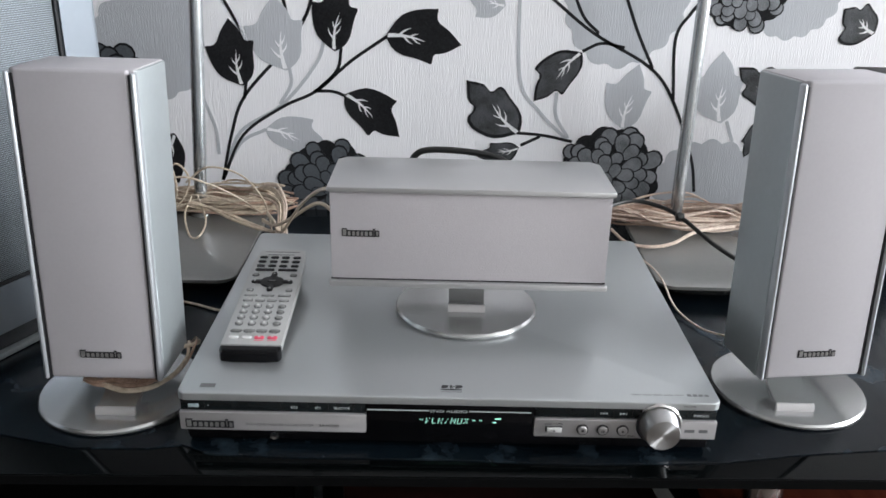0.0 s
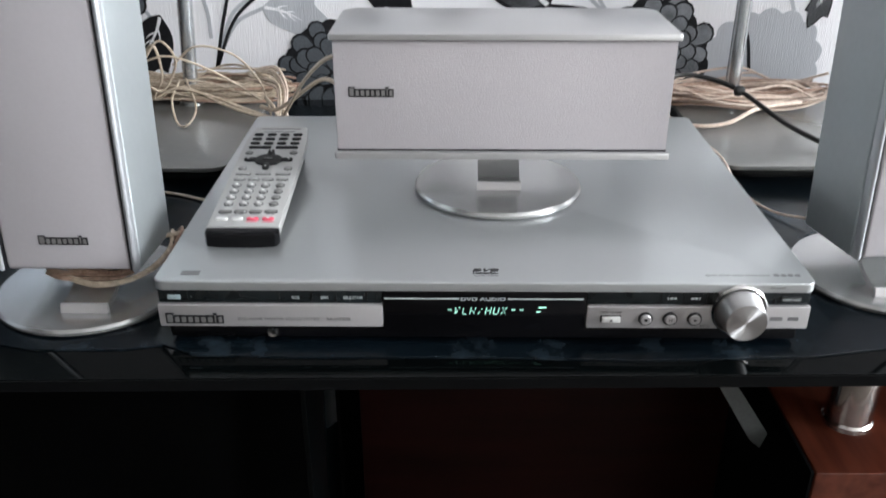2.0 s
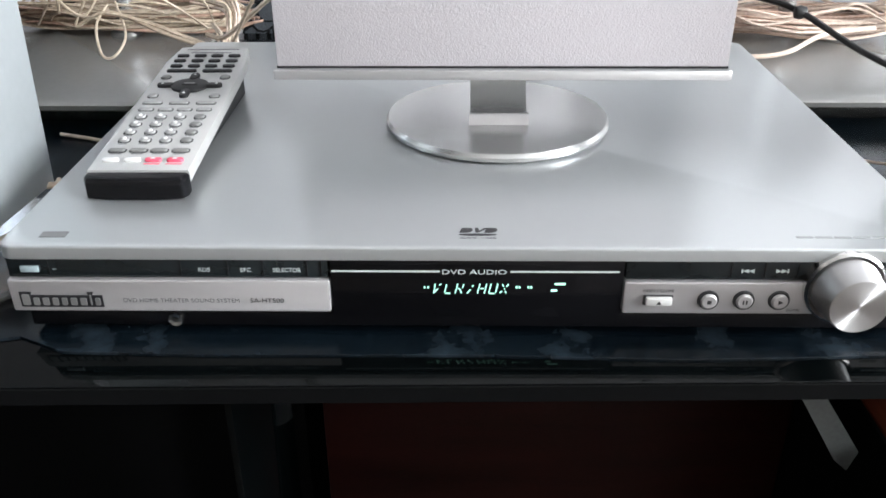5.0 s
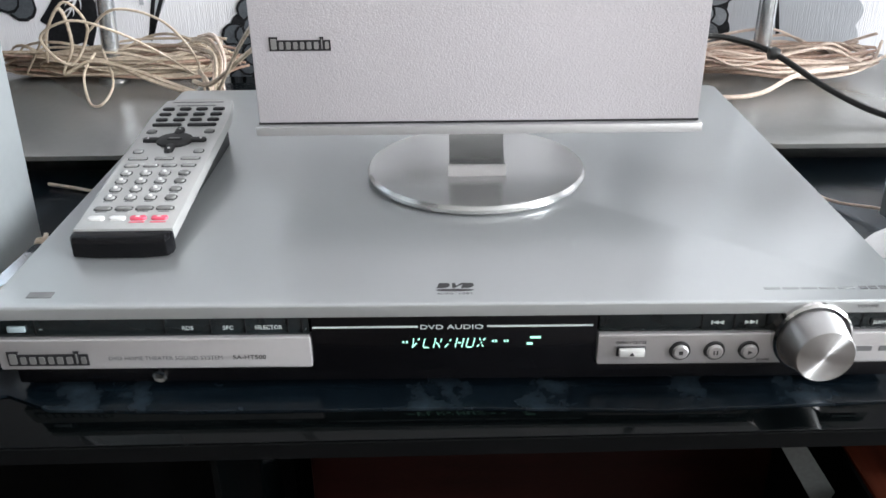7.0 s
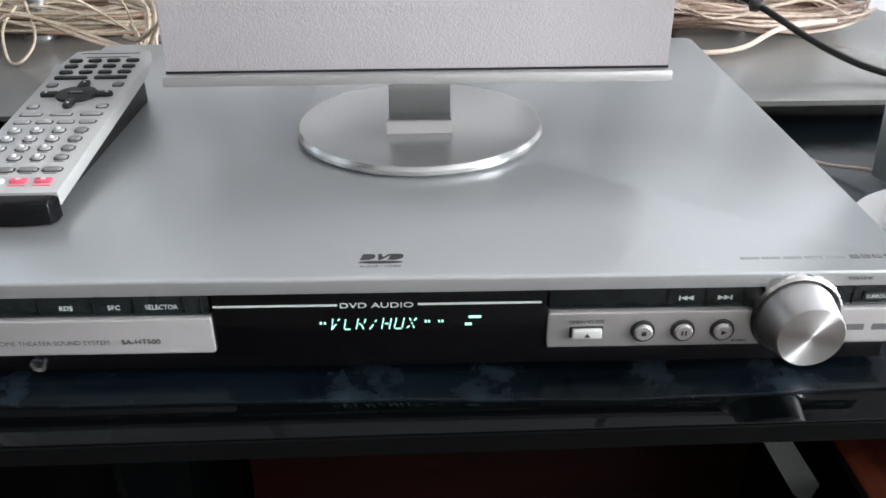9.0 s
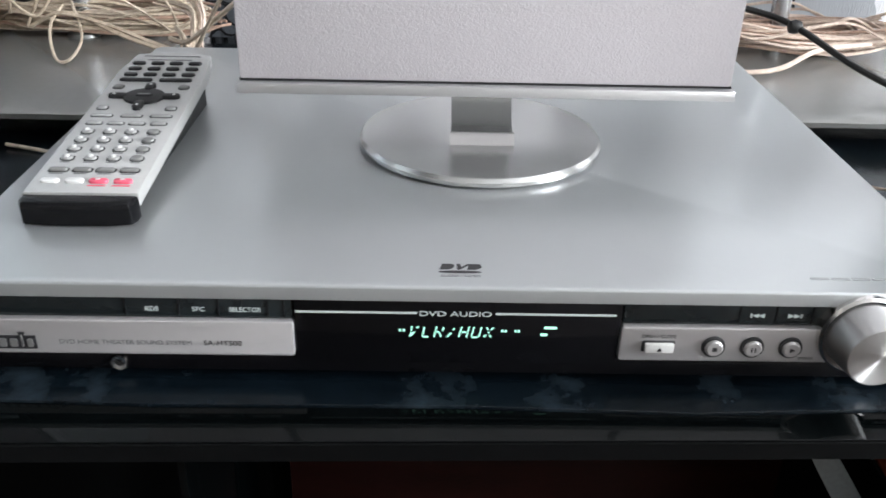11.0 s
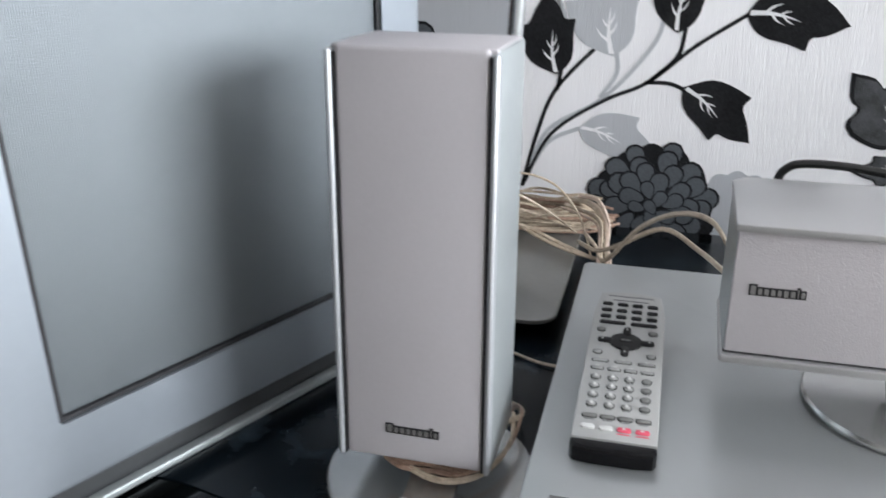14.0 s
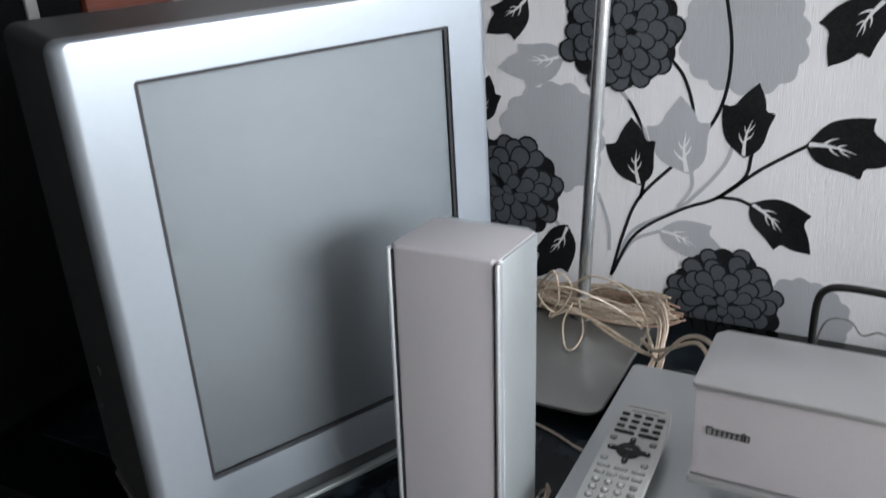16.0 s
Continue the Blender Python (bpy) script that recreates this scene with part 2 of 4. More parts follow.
def prism(outline, h0, h1, axis="Z", r=0.0, bm=None, seg=2):
    """Extrudes a closed outline between two heights along an axis."""
    b = bmesh.new()
    put3 = {"Z": lambda u, v, h: (u, v, h), "Y": lambda u, v, h: (u, h, v), "X": lambda u, v, h: (h, u, v)}[axis]
    lo = [b.verts.new(put3(u, v, h0)) for u, v in outline]
    hi = [b.verts.new(put3(u, v, h1)) for u, v in outline]
    n = len(outline)
    b.faces.new(lo)
    top = b.faces.new(hi)
    for i in range(n):
        b.faces.new((lo[i], lo[(i + 1) % n], hi[(i + 1) % n], hi[i]))
    bmesh.ops.recalc_face_normals(b, faces=b.faces)
    if r:
        bmesh.ops.bevel(b, geom=list(top.edges), offset=r, segments=seg, profile=0.5, affect="EDGES")
    return join(bm, b)


def rounded(x0, x1, y0, y1, r, n=6):
    pts = []
    for cx, cy, a in ((x1 - r, y1 - r, 0), (x0 + r, y1 - r, 90), (x0 + r, y0 + r, 180), (x1 - r, y0 + r, 270)):
        pts += [(cx + r * math.cos(radians(a + 90 * i / n)), cy + r * math.sin(radians(a + 90 * i / n))) for i in range(n + 1)]
    return pts


def spline(points, step=6):
    """Catmull-Rom through the points."""
    p = [Vector(q) for q in points]
    p = [2 * p[0] - p[1]] + p + [2 * p[-1] - p[-2]]
    out = []
    for i in range(1, len(p) - 2):
        for k in range(step):
            t = k / step
            a, b, c, d = p[i - 1:i + 3]
            out.append(0.5 * ((2 * b) + (c - a) * t + (2 * a - 5 * b + 4 * c - d) * t * t + (3 * b - a - 3 * c + d) * t ** 3))
    return out + [p[-2]]


def tube(points, r, n=6, bm=None, step=6):
    """A round cord along a smooth line."""
    pts = spline(points, step)
    b = bmesh.new()
    rings = []
    up = Vector((0.13, 0.21, 0.97)).normalized()
    for i, q in enumerate(pts):
        d = (pts[min(i + 1, len(pts) - 1)] - pts[max(i - 1, 0)]).normalized()
        s = d.cross(up)
        if s.length < 0.05:
            s = d.cross(Vector((1, 0, 0)))
        s.normalize()
        w = s.cross(d)
        up = w
        rings.append([b.verts.new(q + r * (math.cos(2 * math.pi * k / n) * s + math.sin(2 * math.pi * k / n) * w)) for k in range(n)])
    for a, c in zip(rings, rings[1:]):
        for k in range(n):
            b.faces.new((a[k], a[(k + 1) % n], c[(k + 1) % n], c[k]))
    b.faces.new(rings[0][::-1])
    b.faces.new(rings[-1])
    bmesh.ops.recalc_face_normals(b, faces=b.faces)
    return join(bm, b)


def lettering(name, text, size, x, y, z, material, parent, flat=False, width=None, spacing=1.0):
    """Thin raised letters, on a front (facing -y) or lying on a top; x is the left end, z or y the base line."""
    c = bpy.data.curves.new(name, "FONT")
    c.body, c.size, c.extrude, c.resolution_u, c.space_character = text, size, 0.00008, 3, spacing
    tmp = new("tmp", c)
    bpy.context.view_layer.update()
    me = bpy.data.meshes.new_from_object(tmp.evaluated_get(bpy.context.evaluated_depsgraph_get()))
    bpy.data.objects.remove(tmp)
    bpy.data.curves.remove(c)
    xs = [v.co.x for v in me.vertices]
    k = width / (max(xs) - min(xs)) if width else 1.0
    me.transform(Matrix.Diagonal((k, 1, 1, 1)) @ Matrix.Translation((-min(xs), 0, 0)))
    me.transform(Matrix.Translation((x, y, z)) @ (Matrix() if flat else pose(0, 0, 0, 90, 0, 0)))
    me.materials.clear()
    me.materials.append(material)
    me.name = name
    ob = new(name, me)
    ob.parent = parent
    return ob


def badge(parent, x0, x1, y, z, h, m=Matrix()):
    """A maker's mark as plain pale blocks, the first one taller, on a dark raised outline."""
    widths = (1.15, 0.95, 1.0, 0.95, 0.9, 1.0, 1.0, 0.45, 0.85)
    unit = (x1 - x0) / (sum(widths) + 0.16 * 8)
    spans, x = [], x0
    for i, wd in enumerate(widths):
        spans.append((x, x + wd * unit, h * (0.5 if i in (0, 7) else 0.24)))
        x += (wd + 0.16) * unit
    e = 0.16 * unit
    top = []
    for a, b, t in spans:
        top += [(a - e, z + t + e), (b + e, z + t + e)]
    bm = prism([(x0 - e, z - h * 0.5 - e)] + top + [(x1 + e, z - h * 0.5 - e)], y, y - 0.0007, "Y")
    bm.transform(m)
    b = part("badge", bm, M_BADGE, parent, "dark raised maker's badge", False)
    for a, c, t in spans:
        g = 0.13 * unit
        bm = prism(rounded(a + g, c - g, z - h * 0.5 + g, z + t - g, 0.12 * unit, 2), y - 0.0005, y - 0.0012, "Y")
        bm.transform(m)
        part("badge_block", bm, M_BADGE_LIGHT, b, "", False)
    return b


# ---- room ----
WALL_Y, TOP = 0.58, 0.51
wall_north = tagged(part("wall_north", rbox(-2.1, 4.2, WALL_Y, WALL_Y + 0.12, 0, 3.0, 0), M_WALLPAPER, None, "", False), "white ribbed wallpaper with black and grey flowers and leaves", "wall", kind="structure")
tagged(part("floor", rbox(-2.1, 4.2, -3.0, WALL_Y, -0.1, 0, 0), M_FLOOR, None, "", False), "plain grey-brown floor under the television stand", "floor", kind="structure")
tagged(part("ceiling", rbox(-2.2, 4.3, -3.1, WALL_Y + 0.12, 3.0, 3.1, 0), M_CEILING, None, "", False), "plain white painted ceiling over the room", "ceiling", kind="structure")
tagged(part("wall_west", rbox(-2.2, -2.1, -3.1, WALL_Y + 0.12, 0, 3.0, 0), M_PLASTER, None, "", False), "plain painted wall closing the room", "wall", kind="structure")
tagged(part("wall_south", rbox(-2.1, 4.2, -3.1, -3.0, 0, 3.0, 0), M_PLASTER, None, "", False), "plain painted wall behind the camera", "wall", kind="structure")
_b = rbox(4.2, 4.3, -3.1, -2.45, 0, 3.0, 0)
rbox(4.2, 4.3, 0.5, WALL_Y + 0.12, 0, 3.0, 0, 1, _b)
rbox(4.2, 4.3, -2.45, 0.5, 0, 0.85, 0, 1, _b)
rbox(4.2, 4.3, -2.45, 0.5, 2.6, 3.0, 0, 1, _b)
tagged(part("wall_east", _b, M_PLASTER, None, "", False), "plain painted wall with a window opening", "wall", kind="structure")


# ---- wallpaper print ----
BROAD = ((0.02, 0.05), (0.06, 0.12), (0.12, 0.22), (0.19, 0.30), (0.27, 0.35), (0.38, 0.39), (0.50, 0.415), (0.60, 0.425), (0.645, 0.435), (0.652, 0.40), (0.645, 0.35), (0.655, 0.29), (0.69, 0.245), (0.75, 0.21), (0.82, 0.165), (0.90, 0.095), (0.96, 0.035))
NARROW = ((0.03, 0.05), (0.08, 0.12), (0.15, 0.18), (0.25, 0.22), (0.36, 0.235), (0.46, 0.25), (0.55, 0.275), (0.61, 0.295), (0.635, 0.29), (0.64, 0.25), (0.645, 0.19), (0.675, 0.155), (0.72, 0.15), (0.80, 0.125), (0.88, 0.08), (0.95, 0.03))


def leaf_outline(bx, bz, tx, tz, w, side=1, deep=0.0):
    """A three-pointed leaf: one broad and one narrow half, each with a shoulder."""
    d = Vector((tx - bx, tz - bz))
    s = Vector((-d.y, d.x)).normalized() * side * w / 0.73
    base = Vector((bx, bz))

    def notch(t, v):
        return v * (1 - deep * math.exp(-((t - 0.68) / 0.07) ** 2))
    one = [base + d * t + s * notch(t, v) for t, v in BROAD]
    two = [base + d * t - s * notch(t, v) for t, v in NARROW]
    return [(bx, bz)] + [tuple(p) for p in one] + [(tx, tz)] + [tuple(p) for p in two[::-1]]


def thorn(p, q, bow, w0, y0, y1, bm):
    """A curved mark that tapers to a point."""
    d = q - p
    nrm = Vector((-d.y, d.x))
    a, b = [], []
    for i in range(7):
        t = i / 6
        c = p + d * t + nrm * bow * math.sin(math.pi * t)
        k = nrm.normalized() * w0 * 0.5 * (1 - t) ** 0.8
        a.append(tuple(c + k))
        b.append(tuple(c - k))
    return prism(a[:-1] + [tuple(q)] + b[:-1][::-1], y0, y1, "Y", 0, bm)


def leaf(name, material, bx, bz, tx, tz, w, side=1, veins=True, lift=0.0006, deep=0.0):
    y = WALL_Y - lift
    ob = part(name, prism(leaf_outline(bx, bz, tx, tz, w, side, deep), WALL_Y - 0.0001, y, "Y"), material, wall_north, "", False)
    if material is M_LEAF_GLITTER:
        mid = Vector((bx, bz)).lerp(Vector((tx, tz)), 0.47)
        inner = [tuple(mid + (Vector(p) - mid) * 0.89) for p in leaf_outline(bx, bz, tx, tz, w, side, deep)]
        ob.data.materials[0] = M_LEAF_BLACK
        y -= 0.0002
        part("leaf_face", prism(inner, WALL_Y - 0.0005, y, "Y"), material, ob, "black glitter face", False)
    if veins:
        d = Vector((tx - bx, tz - bz))
        s = Vector((-d.y, d.x)).normalized() * side * w
        base = Vector((bx, bz))
        bm = None
        for i, (t0, o0, t1, o1, bow, w0) in enumerate(((0.03, 0.03, 0.54, -0.02, 0.06, 0.0046), (0.18, 0.055, 0.33, 0.20, 0.10, 0.0030), (0.24, 0.05, 0.37, -0.08, -0.12, 0.0026), (0.34, 0.05, 0.48, -0.07, -0.10, 0.0022), (0.33, 0.055, 0.43, 0.11, 0.08, 0.0020))):
            bm = thorn(base + d * t0 + s * o0, base + d * t1 + s * o1, bow * side, w0 * w / 0.06, y + 0.00015, y - 0.0002 - 0.00004 * i, bm)
        part("vein", bm, M_VEIN if material is not M_GREY_PRINT else M_WALLPAPER, ob, "", False)
    return ob


def stem(material, pts, w=0.0042, lift=0.0004):
    line = spline([(x, 0, z) for x, z in pts], 7)
    left, right = [], []
    for i, p in enumerate(line):
        d = (line[min(i + 1, len(line) - 1)] - line[max(i - 1, 0)]).normalized()
        k = Vector((-d.z, 0, d.x)) * w * 0.5
        left.append(((p + k).x, (p + k).z))
        right.append(((p - k).x, (p - k).z))
    part("stem", prism(left + right[::-1], WALL_Y - 0.0001, WALL_Y - lift, "Y"), material, wall_north, "", False)


def scallop(x, z, r, lobes, depth, seed):
    rnd = random.Random(seed)
    ph = rnd.random() * 6
    return [(x + r * math.cos(a) * k, z + r * math.sin(a) * k) for a, k in
            ((2 * math.pi * i / (lobes * 6), 1 - depth + depth * abs(math.sin(math.pi * i / 6 + ph)) + 0.04 * math.sin(3 * 2 * math.pi * i / (lobes * 6) + ph)) for i in range(lobes * 6))]


def grey_flower(x, z, r, seed):
    part("grey_flower", prism(scallop(x, z, r, 15, 0.09, seed), WALL_Y - 0.0001, WALL_Y - 0.0003, "Y"), M_GREY_PRINT, wall_north, "", False)


def dark_flower(x, z, r, seed):
    """Black scalloped ground with slate petals laid like scales."""
    rnd = random.Random(seed)
    ob = part("dark_flower", prism(scallop(x, z, r, 13, 0.10, seed), WALL_Y - 0.0001, WALL_Y - 0.0008, "Y"), M_LEAF_BLACK, wall_north, "", False)
    bm = None
    total = 46
    for k in range(total):
        f = math.sqrt((total - 1 - k) / total)
        a = 2.39996 * (total - k) + rnd.uniform(-0.16, 0.16)
        rr = 0.86 * f * rnd.uniform(0.93, 1.05)
        c = Vector((x + r * rr * math.cos(a), z + r * rr * math.sin(a)))
        lean = a + rnd.uniform(-0.35, 0.35)
        out = Vector((math.cos(lean), math.sin(lean)))
        sd = Vector((-out.y, out.x))
        sz = (0.115 + 0.12 * f) * r * rnd.uniform(0.85, 1.18)
        pts = []
        for q in range(14):
            t = 2 * math.pi * q / 14
            wide = 0.80 + 0.30 * math.cos(t)
            pts.append(tuple(c + out * sz * math.cos(t) + sd * sz * 0.80 * wide * math.sin(t)))
        h = 0.0009 + 0.000035 * k
        grow = [tuple(c + (Vector(p) - c) * 1.17) for p in pts]
        under = prism(grow, WALL_Y - 0.0007, WALL_Y - h, "Y", 0)
        black = under if k == 0 else join(black, under)
        bm = prism(pts, WALL_Y - 0.0007, WALL_Y - h - 0.00002, "Y", 0, bm)
    part("petal_outline", black, M_LEAF_BLACK, ob, "", False)
    part("petals", bm, M_PETAL_GLITTER if x > 0 else M_PETAL, ob, "pale glittering slate petals" if x > 0 else "slate grey petals", False)


for i, (x, z, r) in enumerate(((-0.399, 0.735, 0.076), (0.226, 0.800, 0.083), (0.364, 0.549, 0.075), (0.448, 0.818, 0.060), (-0.068, 0.526, 0.056), (-0.165, 0.876, 0.074))):
    grey_flower(x, z, r, i)
for i, (x, z, r) in enumerate(((-0.165, 0.532, 0.073), (0.226, 0.562, 0.072), (0.381, 0.823, 0.056), (-0.309, 0.876, 0.073), (-0.465, 0.654, 0.079))):
    dark_flower(x, z, r, 10 + i)
for pts in ([(-0.297, 0.792), (-0.278, 0.756), (-0.268, 0.727)], [(-0.166, 0.752), (-0.178, 0.714), (-0.226, 0.656), (-0.287, 0.615), (-0.311, 0.553)],
            [(0.088, 0.83), (0.095, 0.699), (0.125, 0.653), (0.164, 0.616)], [(0.146, 0.681), (0.147, 0.649), (0.166, 0.618)], [(0.382, 0.647), (0.394, 0.618)],
            [(-0.251, 0.62), (-0.284, 0.603), (-0.305, 0.57)], [(-0.335, 0.664), (-0.320, 0.62), (-0.318, 0.583)], [(-0.311, 0.809), (-0.286, 0.772), (-0.277, 0.739)],
            [(-0.215, 0.706), (-0.214, 0.683), (-0.23, 0.656)], [(-0.394, 0.616), (-0.377, 0.585)]):
    stem(M_GREY_PRINT, pts, 0.0045, 0.00035)
for g in ((-0.218, 0.702, -0.232, 0.800, 0.079), (-0.252, 0.620, -0.163, 0.595, 0.056), (0.071, 0.794, 0.020, 0.807, 0.042), (0.241, 0.632, 0.254, 0.722, 0.063), (0.374, 0.644, 0.364, 0.742, 0.074), (-0.381, 0.846, -0.475, 0.824, 0.060)):
    leaf("grey_leaf", M_GREY_PRINT, *g, lift=0.0005)
for pts in ([(-0.315, 0.546), (-0.299, 0.611), (-0.278, 0.665), (-0.223, 0.728), (-0.186, 0.785), (-0.177, 0.856), (-0.191, 0.938)],
            [(-0.315, 0.546), (-0.283, 0.611), (-0.227, 0.652), (-0.18, 0.675), (-0.133, 0.716), (-0.08, 0.753)], [(-0.18, 0.675), (-0.151, 0.704), (-0.145, 0.734)],
            [(-0.183, 0.675), (-0.157, 0.675), (-0.138, 0.668)], [(-0.223, 0.728), (-0.216, 0.775), (-0.229, 0.821), (-0.252, 0.85)], [(-0.278, 0.662), (-0.274, 0.686)],
            [(0.10, 0.83), (0.133, 0.803), (0.189, 0.761), (0.268, 0.718), (0.305, 0.673), (0.34, 0.594), (0.351, 0.544)], [(0.218, 0.83), (0.229, 0.805), (0.248, 0.762), (0.272, 0.717)],
            [(0.176, 0.737), (0.201, 0.748), (0.232, 0.743)], [(0.33, 0.81), (0.314, 0.789), (0.298, 0.756), (0.305, 0.675)], [(0.088, 0.624), (0.131, 0.621), (0.172, 0.613)],
            [(0.101, 0.606), (0.127, 0.619)], [(0.152, 0.83), (0.163, 0.803), (0.176, 0.779), (0.196, 0.761)], [(-0.498, 0.749), (-0.493, 0.721)]):
    stem(M_LEAF_BLACK, pts)
for g in ((-0.278, 0.680, -0.293, 0.769, 0.066), (-0.153, 0.729, -0.143, 0.821, 0.061), (-0.086, 0.750, 0.015, 0.741, 0.073), (-0.142, 0.671, -0.067, 0.614, 0.063),
          (-0.378, 0.612, -0.424, 0.525, 0.058), (-0.432, 0.915, -0.490, 0.868, 0.053), (-0.499, 0.749, -0.488, 0.813, 0.052), (-0.022, 0.915, -0.073, 0.842, 0.066)):
    leaf("black_leaf", M_LEAF_BLACK, *g, side=-1 if g[0] == -0.022 else 1)
for side, deep, g in ((1, 0.28, (0.099, 0.624, 0.023, 0.695, 0.074)), (-1, 0.1, (0.176, 0.735, 0.115, 0.668, 0.056)), (1, 0, (0.099, 0.603, 0.040, 0.589, 0.036)), (-1, 0.3, (0.446, 0.668, 0.388, 0.721, 0.058)), (1, 0, (0.428, 0.649, 0.413, 0.596, 0.031)), (1, 0.2, (0.560, 0.770, 0.513, 0.800, 0.062))):
    leaf("glitter_leaf", M_LEAF_GLITTER, *g, side=side, deep=deep)

# ---- television stand ----
stand = thing("television_stand", pose(0, 0, 0), "black glass topped television stand with mahogany wood and chrome legs", "stand")
part("glass_top", prism([(-0.85, -0.0510), (0.60, -0.0205), (0.62, 0.0), (0.62, 0.565), (-0.85, 0.565)], TOP - 0.008, TOP, "Z", 0.0005), M_GLASS, stand, "black glass top")
part("front_edge", prism([(-0.83, -0.0522), (0.59, -0.0223), (0.59, -0.0212), (-0.83, -0.0510)], TOP - 0.0085, TOP - 0.0004, "Z"), M_DARKWOOD, stand, "dull black front edge", False)
for x, y in ((0.287, 0.055), (-0.55, 0.055), (0.287, 0.48), (-0.55, 0.48)):
    part("leg", lathe([(0, 0.409), (0.0190, 0.409), (0.0190, 0.413), (0.0175, 0.415), (0.0175, 0.496), (0.0190, 0.498), (0.0190, 0.5015), (0, 0.5015)], 32, "Z", (x, y, 0)), M_CHROME, stand, "chrome cylinder leg")
part("side_box", rbox(0.241, 0.60, -0.006, 0.545, 0.0, 0.409, 0.003), M_MAHOGANY, stand, "polished mahogany side box")
# added black sheet stands in for shade on the box's left side
part("side_lining", rbox(0.2385, 0.2408, -0.004, 0.54, 0.032, 0.4075, 0), M_DARKWOOD, stand, "black sheet for the unlit side of the side box", False)
part("back_panel", rbox(-0.105, 0.237, 0.16, 0.18, 0.03, 0.44, 0.002), M_MAHOGANY_SHADED, stand, "mahogany back panel")
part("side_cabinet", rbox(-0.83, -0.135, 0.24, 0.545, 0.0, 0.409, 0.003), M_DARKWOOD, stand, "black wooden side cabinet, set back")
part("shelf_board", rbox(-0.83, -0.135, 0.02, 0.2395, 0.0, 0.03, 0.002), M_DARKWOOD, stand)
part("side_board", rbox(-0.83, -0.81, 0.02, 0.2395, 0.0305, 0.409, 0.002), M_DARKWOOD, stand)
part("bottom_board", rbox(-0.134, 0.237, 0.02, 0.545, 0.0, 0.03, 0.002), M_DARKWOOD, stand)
part("glass_divider", rbox(-0.130, -0.126, 0.02, 0.155, 0.031, 0.498, 0.0005), M_GLASS, stand, "dark glass divider")
# added sliver: a reflection seen in the recess, built as a solid piece
part("glass_brace", prism([(0.160, 0.480), (0.172, 0.480), (0.226, 0.399), (0.222, 0.385), (0.213, 0.393)], 0.050, 0.054, "Y"), M_REFLECTION, stand, "slanting pale sliver added for a reflection")

# a thin vinyl cloth lies on the glass
_o = [(-0.80, 0.03), (-0.60, 0.032), (-0.45, 0.028), (-0.36, 0.008), (-0.30, -0.007), (-0.24, -0.006), (-0.215, 0.0), (-0.19, -0.012), (-0.12, -0.014), (0.0, -0.013), (0.10, -0.016), (0.16, -0.013), (0.22, -0.010), (0.28, 0.002), (0.36, 0.012), (0.50, 0.020), (0.585, 0.02), (0.585, 0.535), (-0.80, 0.535)]
_bm = prism(_o, TOP - 0.0002, TOP + 0.0016, "Z", 0.0006)
bmesh.ops.triangulate(_bm, faces=_bm.faces)
tagged(part("cloth", _bm, M_MAT), "dark blue glossy vinyl cloth spread over the glass top", "cloth")
BASE = TOP + 0.0018

# ---- disc receiver ----


